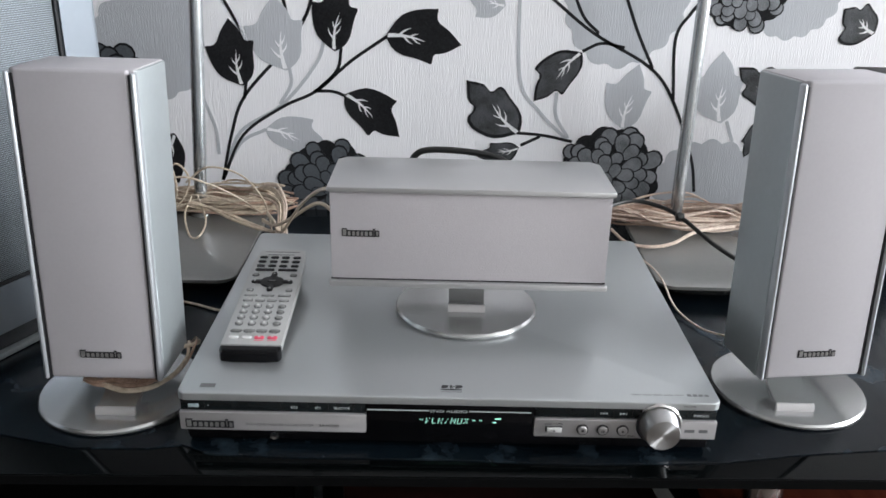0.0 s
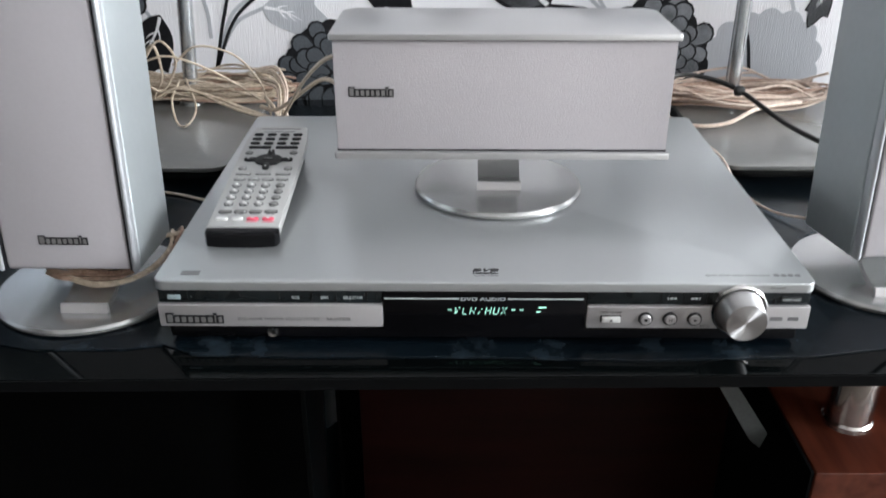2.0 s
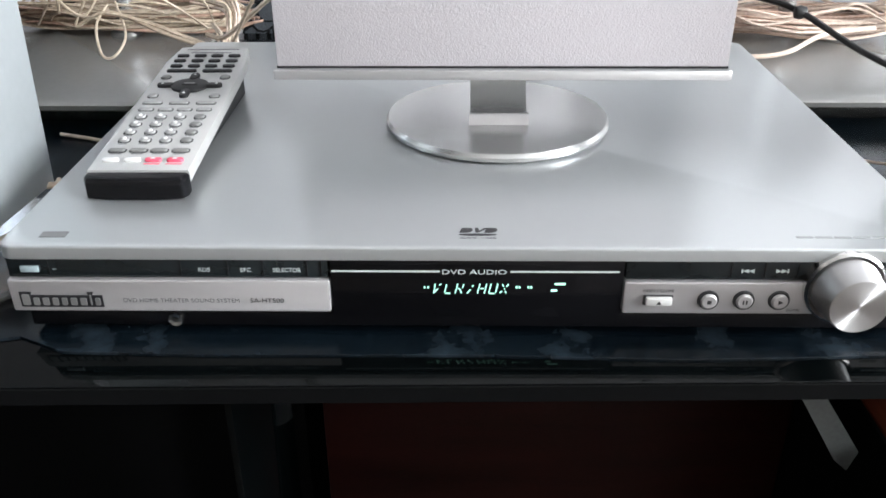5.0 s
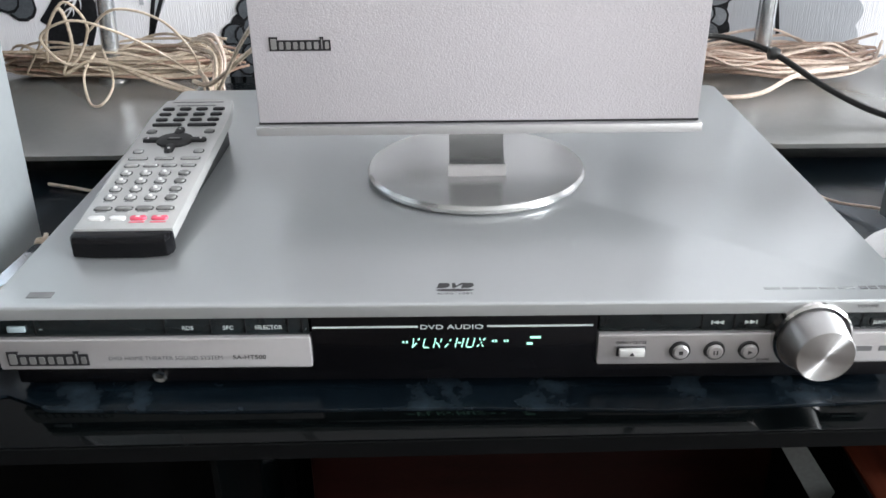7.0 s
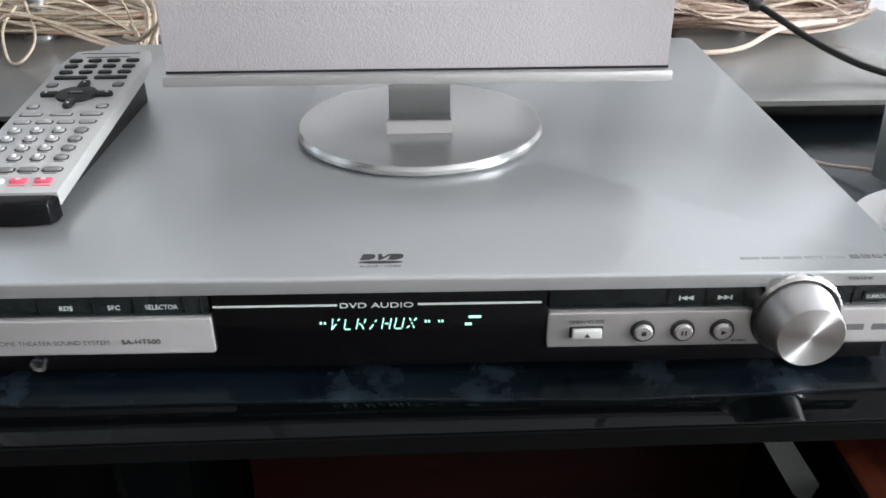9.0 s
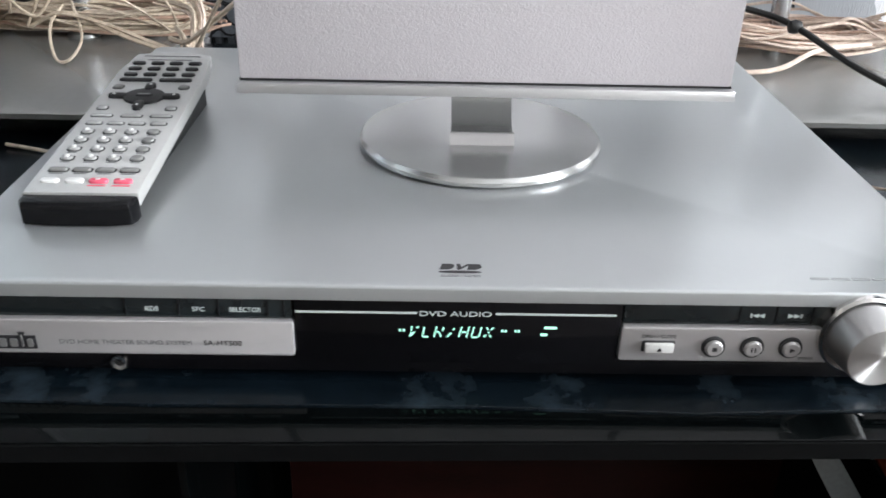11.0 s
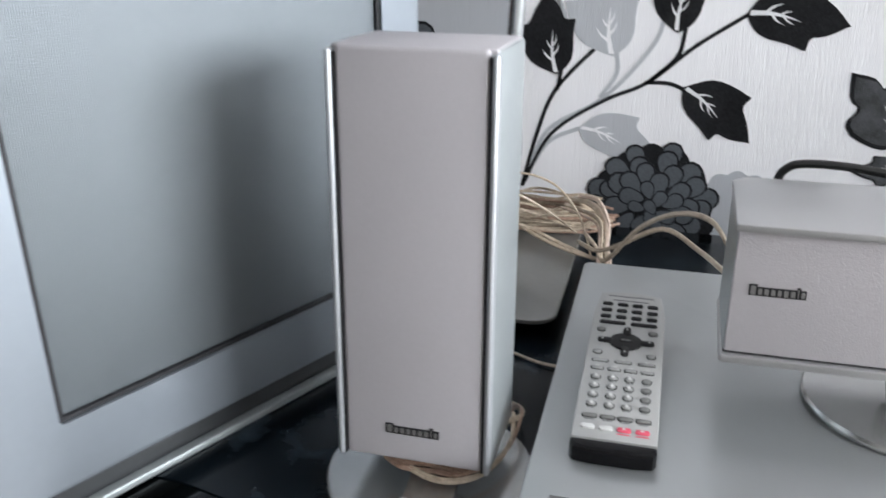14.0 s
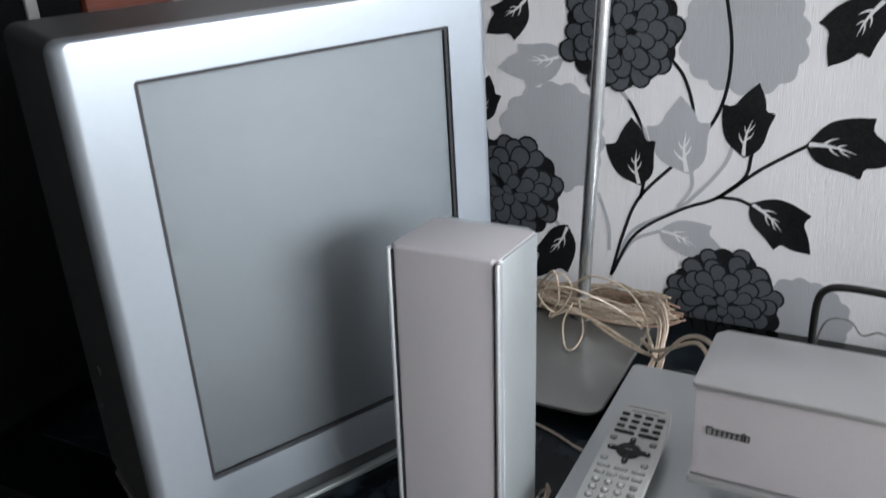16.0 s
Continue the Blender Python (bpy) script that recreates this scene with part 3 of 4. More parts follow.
def dvd_receiver():
    t = thing("dvd_receiver", pose(0, 0, 0), "slim silver disc player receiver with black display and chrome knob", "dvd player")
    z0 = BASE
    lid = part("lid", prism(rounded(-0.2155, 0.2155, 0.0, 0.345, 0.007), 0.5535, 0.560, "Z", 0.0012, None, 3), M_SILVER, t, "satin silver top lid")
    part("chassis", rbox(-0.211, 0.211, 0.006, 0.34, 0.5155, 0.5534, 0.002), M_BLACK, t, "black lower chassis")
    for x, y in ((-0.17, 0.05), (0.17, 0.05), (-0.17, 0.30), (0.17, 0.30)):
        part("foot", lathe([(0, z0), (0.013, z0), (0.015, 0.5153), (0, 0.5153)], 24, "Z", (x, y, 0)), M_BLACK, t)
    part("button_strip", rbox(-0.2135, -0.0665, 0.0022, 0.0058, 0.5428, 0.5533, 0.0008), M_STRIPGLASS, t, "smoked black button strip")
    part("button_strip", rbox(0.0685, 0.2135, 0.0022, 0.0058, 0.5428, 0.5533, 0.0008), M_STRIPGLASS, t, "smoked black button strip")
    part("front_panel", prism(rounded(-0.2145, -0.0662, 0.5256, 0.5424, 0.0012, 3), 0.0065, 0.0005, "Y", 0.0008), M_PANEL, t, "silver lower front panel")
    part("front_panel", prism(rounded(0.0682, 0.2145, 0.5256, 0.5424, 0.0012, 3), 0.0065, 0.0005, "Y", 0.0008), M_PANEL, t, "silver lower front panel")
    disp = part("display", rbox(-0.0658, 0.0678, 0.0015, 0.0058, 0.5225, 0.5533, 0.0008), M_BLACKGLOSS, t, "gloss black display window")
    part("chin", rbox(-0.209, 0.209, 0.0035, 0.0059, 0.5160, 0.5250, 0.0008), M_BLACKGLOSS, t, "gloss black lower edge")
    y = 0.0013
    for x0, x1 in ((-0.065, -0.0158), (0.0162, 0.0655)):
        part("rule", rbox(x0, x1, y - 0.0002, y + 0.0003, 0.5468, 0.5476, 0), M_PALEINK, disp, "", False)
    lettering("print", "DVD AUDIO", 0.0034, -0.0147, y, 0.5458, M_PALEINK, disp, width=0.0292)
    glyphs = {"V": ((0, 1, 0.05, 0.55), (0.1, 0.45, 0.1, 0.0), (0.2, 0.1, 0.55, 0.5), (0.65, 0.85, 0.9, 1)), "C": ((0.05, 0.95, 0.05, 0.1), (0.15, 0, 0.9, 0)), "R": ((0, 0, 0, 0.45), (0, 0.55, 0, 1), (0.2, 0.5, 0.45, 0.5), (0.95, 0.95, 0.9, 0.6), (0.55, 0.42, 0.95, 0)),
              "/": ((0.1, 0, 0.45, 0.4), (0.6, 0.7, 0.75, 0.85)), "A": ((0, 0, 0, 0.45), (0, 0.55, 0, 1), (0.25, 0.5, 0.75, 0.5), (1, 0, 1, 0.45), (1, 0.55, 1, 1)), "U": ((0, 1, 0, 0.1), (0.1, 0, 0.9, 0), (1, 0.1, 1, 1)), "X": ((0, 0.05, 0.25, 0.25), (0.7, 0.75, 0.95, 0.98), (0.05, 0.98, 0.3, 0.75), (0.7, 0.25, 0.95, 0.05), (0.4, 0.5, 0.6, 0.5))}
    for i, ch in enumerate("VCR/AUX"):
        bm = None
        for a0, b0, a1, b1 in glyphs[ch]:
            gx, gz, gw, gh = -0.0190 + 0.0051 * i, 0.5357, 0.0031, 0.0050
            p, q = [Vector((gx + gw * a + 0.0011 * b, gz + gh * b)) for a, b in ((a0, b0), (a1, b1))]
            k = Vector((-(q - p).y, (q - p).x)).normalized() * 0.00024
            bm = prism([tuple(p + k), tuple(q + k), tuple(q - k), tuple(p - k)], y + 0.0003, y - 0.0002, "Y", 0, bm)
        part("readout", bm, M_DISPLAY, disp, "", False)
    for x0, x1, zz in ((-0.0232, -0.0224, 0.5388), (-0.0216, -0.0208, 0.5388), (0.0188, 0.0197, 0.5390), (0.0202, 0.0210, 0.5390), (0.0243, 0.0250, 0.5390), (0.0256, 0.0264, 0.5390), (0.0365, 0.0415, 0.5408), (0.0350, 0.0378, 0.5374)):
        part("segment", rbox(x0, x1, y - 0.0002, y + 0.0003, zz - 0.0005, zz + 0.0005, 0), M_DISPLAY, disp, "", False)
    ys = 0.0020
    for s, x, w in (("RDS", -0.1257, 0.0052), ("SFC", -0.1067, 0.0050), ("SELECTOR", -0.0918, 0.0128)):
        lettering("print", s, 0.0030, x, ys, 0.5462, M_PALEINK, t, width=w)
    part("power_key", rbox(-0.2072, -0.1988, 0.0012, 0.0024, 0.5459, 0.5490, 0.0003), M_KEYGLASS, t, "pale power key")
    lettering("print", "\u2013", 0.003, -0.1925, ys, 0.5465, M_PALEINK, t)
    for x in (-0.1945, -0.134, -0.1125, -0.0965, -0.0765, -0.070, 0.116, 0.131, 0.146, 0.190):
        part("key_gap", rbox(x, x + 0.0005, 0.0018, 0.0026, 0.5438, 0.5525, 0), M_BLACK, t, "", False)
    for x, sg in ((0.1205, -1), (0.1360, 1)):
        bm = rbox(x + (0 if sg < 0 else 0.0052), x + (0.0006 if sg < 0 else 0.0058), ys - 0.0002, ys + 0.0003, 0.5466, 0.5486, 0)
        for k in (0, 1):
            c = x + (0.0008 if sg < 0 else 0.0) + 0.0025 * k
            pts = [(c, 0.5476), (c + 0.0025, 0.5466), (c + 0.0025, 0.5486)] if sg < 0 else [(c, 0.5466), (c + 0.0025, 0.5476), (c, 0.5486)]
            prism(pts, ys + 0.0003, ys - 0.0002, "Y", 0, bm)
        part("skip_mark", bm, M_PALEINK, t, "", False)
    part("surround_key", rbox(0.1945, 0.2075, 0.0012, 0.0024, 0.5457, 0.5492, 0.0003), M_GREYINK, t, "grey lit surround key")
    lettering("print", "SURROUND", 0.0024, 0.1952, 0.0011, 0.5467, M_PALEINK, t, width=0.0116)
    yp = 0.0004
    badge(t, -0.2093, -0.1722, 0.0006, 0.5322, 0.0066)
    lettering("print", "DVD HOME THEATER SOUND SYSTEM", 0.0031, -0.1622, yp, 0.5307, M_TEXTGREY, t, width=0.0538)
    lettering("print", "SA-HT500", 0.0034, -0.1034, yp, 0.5307, M_GREYINK, t, width=0.0156)
    lettering("print", "OPEN / CLOSE", 0.0022, 0.0768, yp, 0.5372, M_GREYINK, t, width=0.0142)
    lettering("print", "DOWN", 0.0020, 0.1438, yp, 0.5272, M_GREYINK, t, width=0.0058)
    lettering("print", "VOLUME", 0.0022, 0.1853, -0.0002, 0.5562, M_TEXTGREY, t, width=0.0100)
    for x0, x1, zz in ((0.189, 0.197, 0.5335), (0.2005, 0.2075, 0.5335)):
        part("print_mark", rbox(x0, x1, yp - 0.0001, yp + 0.0004, zz - 0.0014, zz + 0.0014, 0), M_TEXTGREY, t, "", False)
    part("button_well", rbox(0.0772, 0.0908, -0.0004, 0.0008, 0.5308, 0.5358, 0.0003), M_GREYINK, t)
    ob = part("open_button", rbox(0.0782, 0.0902, -0.0022, 0.0008, 0.5312, 0.5354, 0.0006), M_KEY_WHITE, t, "bright eject button")
    part("mark", prism([(0.0830, 0.5322), (0.0854, 0.5322), (0.0842, 0.5340)], -0.0021, -0.0024, "Y"), M_GREYINK, ob, "", False)
    for i, x in enumerate((0.107, 0.1232, 0.1392)):
        part("button_ring", lathe([(0.0036, -0.0004), (0.0036, 0.0009), (0.0047, 0.0009), (0.0050, -0.0004)], 28, "Y", (x, 0.0002, 0.5333)), M_GREYINK, t, "dark button ring")
        b = part("button", lathe([(0, 0.0020), (0.0030, 0.0020), (0.0038, 0.0013), (0.0039, -0.0004)], 28, "Y", (x, 0, 0.5333)), M_PANEL, t, "round silver transport button")
        yy = -0.0021
        if i == 0:
            m = rbox(x - 0.0010, x + 0.0010, yy, yy + 0.0004, 0.5323, 0.5343, 0)
        elif i == 1:
            m = rbox(x - 0.0011, x - 0.0004, yy, yy + 0.0004, 0.5322, 0.5344, 0)
            rbox(x + 0.0004, x + 0.0011, yy, yy + 0.0004, 0.5322, 0.5344, 0, 1, m)
        else:
            m = prism([(x - 0.0009, 0.5321), (x + 0.0014, 0.5333), (x - 0.0009, 0.5345)], yy + 0.0004, yy, "Y")
        part("mark", m, M_GREYINK, b, "", False)
    c = (0.167, 0, 0.541)
    k = part("knob", lathe([(0, 0.0178), (0.0129, 0.0178), (0.0135, 0.0171), (0.0154, 0.0030), (0.0148, 0.0020), (0.0148, -0.0020)], 64, "Y", c), M_KNOB, t, "turned chrome volume knob")
    part("knob_ring", lathe([(0.0156, 0.0012), (0.0172, 0.0034), (0.0183, 0.0022), (0.0186, -0.004)], 64, "Y", c), M_CHROME, k, "chrome ring behind the knob")
    part("headphone_jack", lathe([(0.0016, -0.001), (0.0016, 0.0009), (0.0034, 0.0012), (0.0038, -0.0008)], 24, "Y", (-0.1405, 0.0035, 0.5197)), M_CHROME, t, "chrome headphone socket")
    # marks printed on the lid
    zt = 0.56
    bm = None
    half_round = [(0.0, 0.0), (0.6, 0.0), (0.9, 0.2), (1.0, 0.55), (0.85, 0.9), (0.6, 1.0), (0.0, 1.0)]
    wedge = [(0.0, 1.0), (0.28, 1.0), (0.48, 0.4), (0.80, 1.0), (1.05, 1.0), (0.45, 0.0), (0.25, 0.0)]
    for x0, form in ((-0.0070, half_round), (-0.0010, wedge), (0.0044, half_round)):
        bm = prism([(x0 + 0.0056 * u + 0.0012 * v, 0.0148 + 0.0046 * v) for u, v in form], zt - 0.0002, zt + 0.0002, "Z", 0, bm)
    prism([(0.0015 + 0.0088 * math.cos(a * 0.2618), 0.0128 + 0.0010 * math.sin(a * 0.2618)) for a in range(24)], zt - 0.0002, zt + 0.0002, "Z", 0, bm)
    part("disc_mark", bm, M_GREYINK, t, "dark printed disc mark", False)
    lettering("print", "AUDIO / VIDEO", 0.0022, -0.0066, 0.0088, zt + 0.0001, M_TEXTGREY, t, flat=True, width=0.0164)
    part("print_mark", rbox(-0.199, -0.187, 0.009, 0.0145, zt - 0.0002, zt + 0.0002, 0), M_TEXTGREY, t, "", False)
    bm = None
    for i in range(5):
        bm = rbox(0.146 + 0.0086 * i, 0.1535 + 0.0086 * i, 0.0105, 0.0122, zt - 0.0002, zt + 0.0002, 0, 1, bm)
    part("print_mark", bm, M_FAINTINK, t, "", False)
    bm = None
    for i in range(4):
        bm = rbox(0.1905 + 0.0046 * i, 0.1940 + 0.0046 * i, 0.0100, 0.0130, zt - 0.0002, zt + 0.0002, 0, 1, bm)
    part("print_mark", bm, M_TEXTGREY, t, "", False)
    return t


def turned_metal():
    """Chrome whose fine turning marks run in circles, so highlights spread as spokes."""
    m = mat("spun_chrome_face", (0.62, 0.62, 0.63), 0.42, 1.0, 0.04, 60)
    b = m.node_tree.nodes["Principled BSDF"]
    b.inputs["Anisotropic"].default_value = 0.97
    b.inputs["Anisotropic Rotation"].default_value = 0.25
    tg = m.node_tree.nodes.new("ShaderNodeTangent")
    tg.direction_type, tg.axis = "RADIAL", "Y"
    m.node_tree.links.new(tg.outputs["Tangent"], b.inputs["Tangent"])
    return m


M_KNOB = turned_metal()
receiver = dvd_receiver()
# the knob's mesh is centred on its own axis so that its turning marks are
for ob in [o for o in bpy.data.objects if o.name == "knob"]:
    ob.data.transform(Matrix.Translation((-0.167, 0, -0.541)))
    ob.location = (0.167, 0, 0.541)
    for ch in ob.children:
        ch.location = (-0.167, 0, -0.541)

# ---- loudspeakers of the set ----


def stand_disc(t, r, cy=0.0):
    part("base_disc", lathe([(0, 0), (r - 0.002, 0), (r, 0.0015), (r, 0.0035), (r - 0.0015, 0.0055), (0, 0.0055)], 96, "Z", (0, cy, 0)), M_DISC, t, "round satin silver base")


def neck(t, y0, top, w=0.0165, bend=0.03, cx=0.0):
    """A bent flat bracket from the base up to the box."""
    a, b = [], []
    th = 0.0058
    pts = [(y0, 0.0056), (y0 + 0.3 * bend, 0.0066), (y0 + 0.58 * bend, 0.0105), (y0 + 0.80 * bend, 0.018), (y0 + 0.93 * bend, 0.028), (y0 + bend, top)]
    line = spline([(0, y, z) for y, z in pts], 5)
    for i, p in enumerate(line):
        d = (line[min(i + 1, len(line) - 1)] - line[max(i - 1, 0)]).normalized()
        nrm = Vector((0, -d.z, d.y))
        a.append((p.y, p.z))
        b.append(((p + nrm * th).y, (p + nrm * th).z))
    part("neck", prism(a + b[::-1], cx - w, cx + w, "X"), M_DISC, t, "bent bright metal neck")
    part("neck_lip", prism([(y0 - 0.0030, 0.0056), (y0 + 0.001, 0.0056), (y0 + 0.001, 0.0118), (y0 - 0.0006, 0.0118), (y0 - 0.0020, 0.0100)], cx - w - 0.0008, cx + w + 0.0008, "X"), M_PANEL, t, "bright lip at the foot of the neck")


def satellite(m, lean, yaw, r, label, dx=-0.0045, neck_x=0.0):
    """Tall box on a round base."""
    t = thing("satellite_speaker", m, label, "speaker", "pair of front speakers")
    stand_disc(t, r)
    neck(t, -0.043, 0.042, 0.0157, 0.044, neck_x)
    mx = pose(dx, -0.033, 0.032, -lean, 0, yaw)
    w, h, d = 0.0487, 0.256, 0.084

    def prt(n, bm, mt, lb=""):
        bm.transform(mx)
        return part(n, bm, mt, t, lb)
    prt("body", prism([(-w + 0.003, 0.004), (w - 0.003, 0.004), (w, 0.008), (w, d - 0.012), (w - 0.012, d), (-w + 0.012, d), (-w, d - 0.012), (-w, 0.008)], 0.0005, h, "Z", 0.0018), M_SIDE, "silver painted cabinet")
    prt("grille", rbox(-w + 0.0052, w - 0.0052, -0.0005, 0.0090, 0.001, h + 0.0012, 0.0030, 4), M_CLOTH_GREY, "pale grey cloth grille")
    prt("top_cap", rbox(-w + 0.0020, w - 0.0020, 0.0040, d - 0.010, h - 0.0025, h + 0.0010, 0.0012), M_CLOTH_GREY, "pale top cap")
    for s in (-1, 1):
        prt("edge_strip", rbox(min(s * (w - 0.0036), s * (w + 0.0004)), max(s * (w - 0.0036), s * (w + 0.0004)), -0.0022, 0.0062, 0.0, h - 0.001, 0.0020, 3), M_STRIP, "bright rounded edge strip")
        prt("groove", rbox(min(s * (w - 0.0052), s * (w - 0.0036)), max(s * (w - 0.0052), s * (w - 0.0036)), -0.0003, 0.004, 0.001, h - 0.003, 0), M_GROOVE)
    badge(t, -0.0165, 0.0165, -0.0004, 0.024, 0.0058, mx)
    return t


satellite(pose(-0.2870, 0.0765, BASE), 3.4, -0.5, 0.070, "tall silver speaker with pale grille beside the dark mesh cabinet", -0.0020, 0.0085)
satellite(pose(0.312, 0.104, BASE), 3.4, 7, 0.068, "tall silver speaker with pale grille on black glass", 0.0055, -0.0090)

ctr = thing("centre_speaker", pose(0.0165, 0.162, 0.5602), "wide silver centre speaker with pale grille on the receiver", "speaker")
stand_disc(ctr, 0.067, -0.001)
neck(ctr, -0.019, 0.0395, bend=0.028)
_x = 0.1245
part("body", prism([(-_x + 0.001, -0.034), (_x - 0.001, -0.034), (_x - 0.001, 0.042), (_x - 0.009, 0.050), (-_x + 0.009, 0.050), (-_x + 0.001, 0.042)], 0.0435, 0.1285, "Z"), M_SIDE, ctr, "silver cabinet")
part("grille", rbox(-_x + 0.0015, _x - 0.0015, -0.0375, -0.033, 0.0451, 0.1265, 0.0010), M_CLOTH, ctr, "pale grey cloth grille")
part("groove", rbox(-_x + 0.0012, _x - 0.0012, -0.0368, -0.033, 0.0440, 0.0452, 0), M_GROOVE, ctr)
part("groove", rbox(-_x + 0.0012, _x - 0.0012, -0.0368, -0.033, 0.1264, 0.1278, 0), M_GROOVE, ctr)
for z0, z1 in ((0.0388, 0.0440), (0.1278, 0.1325)):
    part("edge_plate", prism([(-_x - 0.001, -0.0385), (-_x - 0.0003, -0.0402), (-_x + 0.0016, -0.0412), (_x - 0.0016, -0.0412), (_x + 0.0003, -0.0402), (_x + 0.001, -0.0385), (_x, 0.043), (_x - 0.008, 0.052), (-_x + 0.008, 0.052), (-_x, 0.043)], z0, z1, "Z", 0.0016), M_PLATE_BRIGHT, ctr, "silver end plate")
badge(ctr, -0.1125, -0.0805, -0.0374, 0.0895, 0.0064)

# ---- remote control ----


def remote_control():
    t = thing("remote_control", pose(-0.168, 0.139, 0.5601, 0, 0, 0.3), "silver remote control with dark keys and black end on the receiver", "remote control")
    w, l = 0.0258, 0.0930
    part("tray", prism([(-w + 0.007, -l + 0.006), (w - 0.007, -l + 0.006), (w - 0.006, 0.076), (w - 0.010, l - 0.005), (-w + 0.010, l - 0.005), (-w + 0.006, 0.076)], 0.0, 0.0142, "Z"), M_BLACK, t, "dark plastic underside")
    arc = [(w, l - 0.030)] + [(x, l - 0.005 * (x / w) ** 2) for x in [(w - 0.0035) * (1 - i / 6) for i in range(13)]] + [(-w, l - 0.030)]
    part("face", prism([(-w, -l + 0.012), (w, -l + 0.012)] + arc, 0.0128, 0.0195, "Z", 0.0018), M_REMOTE, t, "silver face plate")
    part("end_cap", prism([(w, -l + 0.0119), (w, -l + 0.007), (w - 0.002, -l + 0.0035), (w * 0.5, -l + 0.002), (-w * 0.5, -l + 0.002), (-w + 0.002, -l + 0.0035), (-w, -l + 0.007), (-w, -l + 0.0119)], 0.0015, 0.0193, "Z", 0.003, None, 3), M_BLACKGLOSS, t, "black rounded end cap")
    zf = 0.0195

    def key(u, v, a, b, mt, h=0.0012, lb="", name="key", round_=None):
        y = l - v * 2 * l
        x = u * w
        r = min(a, b) * (0.9 if round_ is None else round_)
        if mt in (M_KEY_SILVER, M_KEY_GREY):
            part("key_well", prism(rounded(x - a - 0.0006, x + a + 0.0006, y - b - 0.0006, y + b + 0.0006, r, 3), zf - 0.0008, zf + 0.0002, "Z"), M_KEY_DARK, t, "", False)
        k = part(name, prism(rounded(x - a, x + a, y - b, y + b, r, 3), zf - 0.0008, zf + h, "Z", min(0.0006, h * 0.45)), mt, t, lb)
        return k
    for v in (0.110, 0.157, 0.204):
        for u in (-0.64, -0.21, 0.21, 0.64):
            key(u, v, 0.0039, 0.0019, M_KEY_DARK)
    for u in (-0.43, 0.43):
        key(u, 0.247, 0.0093, 0.0018, M_KEY_DARK)
    for u in (-0.70, 0.70):
        key(u, 0.300, 0.0026, 0.0024, M_KEY_GREY)
        key(u, 0.452, 0.0026, 0.0022, M_KEY_SILVER)
    y = l - 0.374 * 2 * l
    part("cursor_pad", prism([(0.0112 * math.cos(a * 0.2618), y + 0.0098 * math.sin(a * 0.2618)) for a in range(24)], zf - 0.0008, zf + 0.0016, "Z", 0.0007), M_KEY_DARK, t, "dark round cursor pad")
    for u, v, a, b in ((-0.56, 0.374, 0.0050, 0.0023), (0.56, 0.374, 0.0050, 0.0023), (0, 0.308, 0.0026, 0.0050), (0, 0.440, 0.0026, 0.0050)):
        arm = key(u, v, a, b, M_KEY_DARK, 0.0020, "", "cursor_key")
        part("arrow", lathe([(0, 0.0003), (0.0007, 0.0003), (0.0008, 0)], 6, "Z", (u * w * 1.12, l - (v + (v - 0.374) * 0.12) * 2 * l, zf + 0.0020)), M_KEY_WHITE, arm, "pale arrow mark", False)
    enter = key(0, 0.374, 0.0048, 0.0020, M_KEY_DARK, 0.0021, "", "enter_key")
    part("key_print", rbox(-0.0032, 0.0032, y - 0.0006, y + 0.0006, zf + 0.0020, zf + 0.0023, 0), M_KEY_GREY, enter, "", False)
    for u in (-0.60, 0.0, 0.60):
        key(u, 0.505, 0.0052, 0.0012, M_KEY_SILVER)
        part("key_print", rbox(u * w - 0.0010, u * w + 0.0010, l - 0.494 * 2 * l, l - 0.489 * 2 * l, zf, zf + 0.0002, 0), M_KEY_WHITE, t, "", False)
    for u in (-0.64, -0.21, 0.21, 0.64):
        key(u, 0.554, 0.0038, 0.0014, M_KEY_SILVER)
        part("key_print", rbox(u * w - 0.0016, u * w + 0.0016, l - 0.543 * 2 * l, l - 0.536 * 2 * l, zf, zf + 0.0002, 0), M_KEY_WHITE, t, "", False)
        for v in (0.607, 0.659, 0.711, 0.763):
            key(u, v, 0.0028, 0.0021, M_KEY_SILVER if u < 0.5 else M_KEY_GREY, 0.0014)
            part("key_print", rbox(u * w - 0.0024, u * w + 0.0024, l - (v + 0.022) * 2 * l, l - (v + 0.019) * 2 * l, zf, zf + 0.0002, 0), M_TEXTGREY, t, "", False)
            if u < 0.5:
                part("key_cap", lathe([(0, 0.0006), (0.0010, 0.0006), (0.0012, 0)], 10, "Z", (u * w, l - v * 2 * l, zf + 0.0014)), M_KEY_WHITE, t, "pale number spot")
        key(u, 0.826, 0.0042, 0.0016, M_KEY_GREY)
        part("key_print", rbox(u * w - 0.0030, u * w + 0.0030, l - 0.846 * 2 * l, l - 0.842 * 2 * l, zf, zf + 0.0002, 0), M_TEXTGREY, t, "", False)
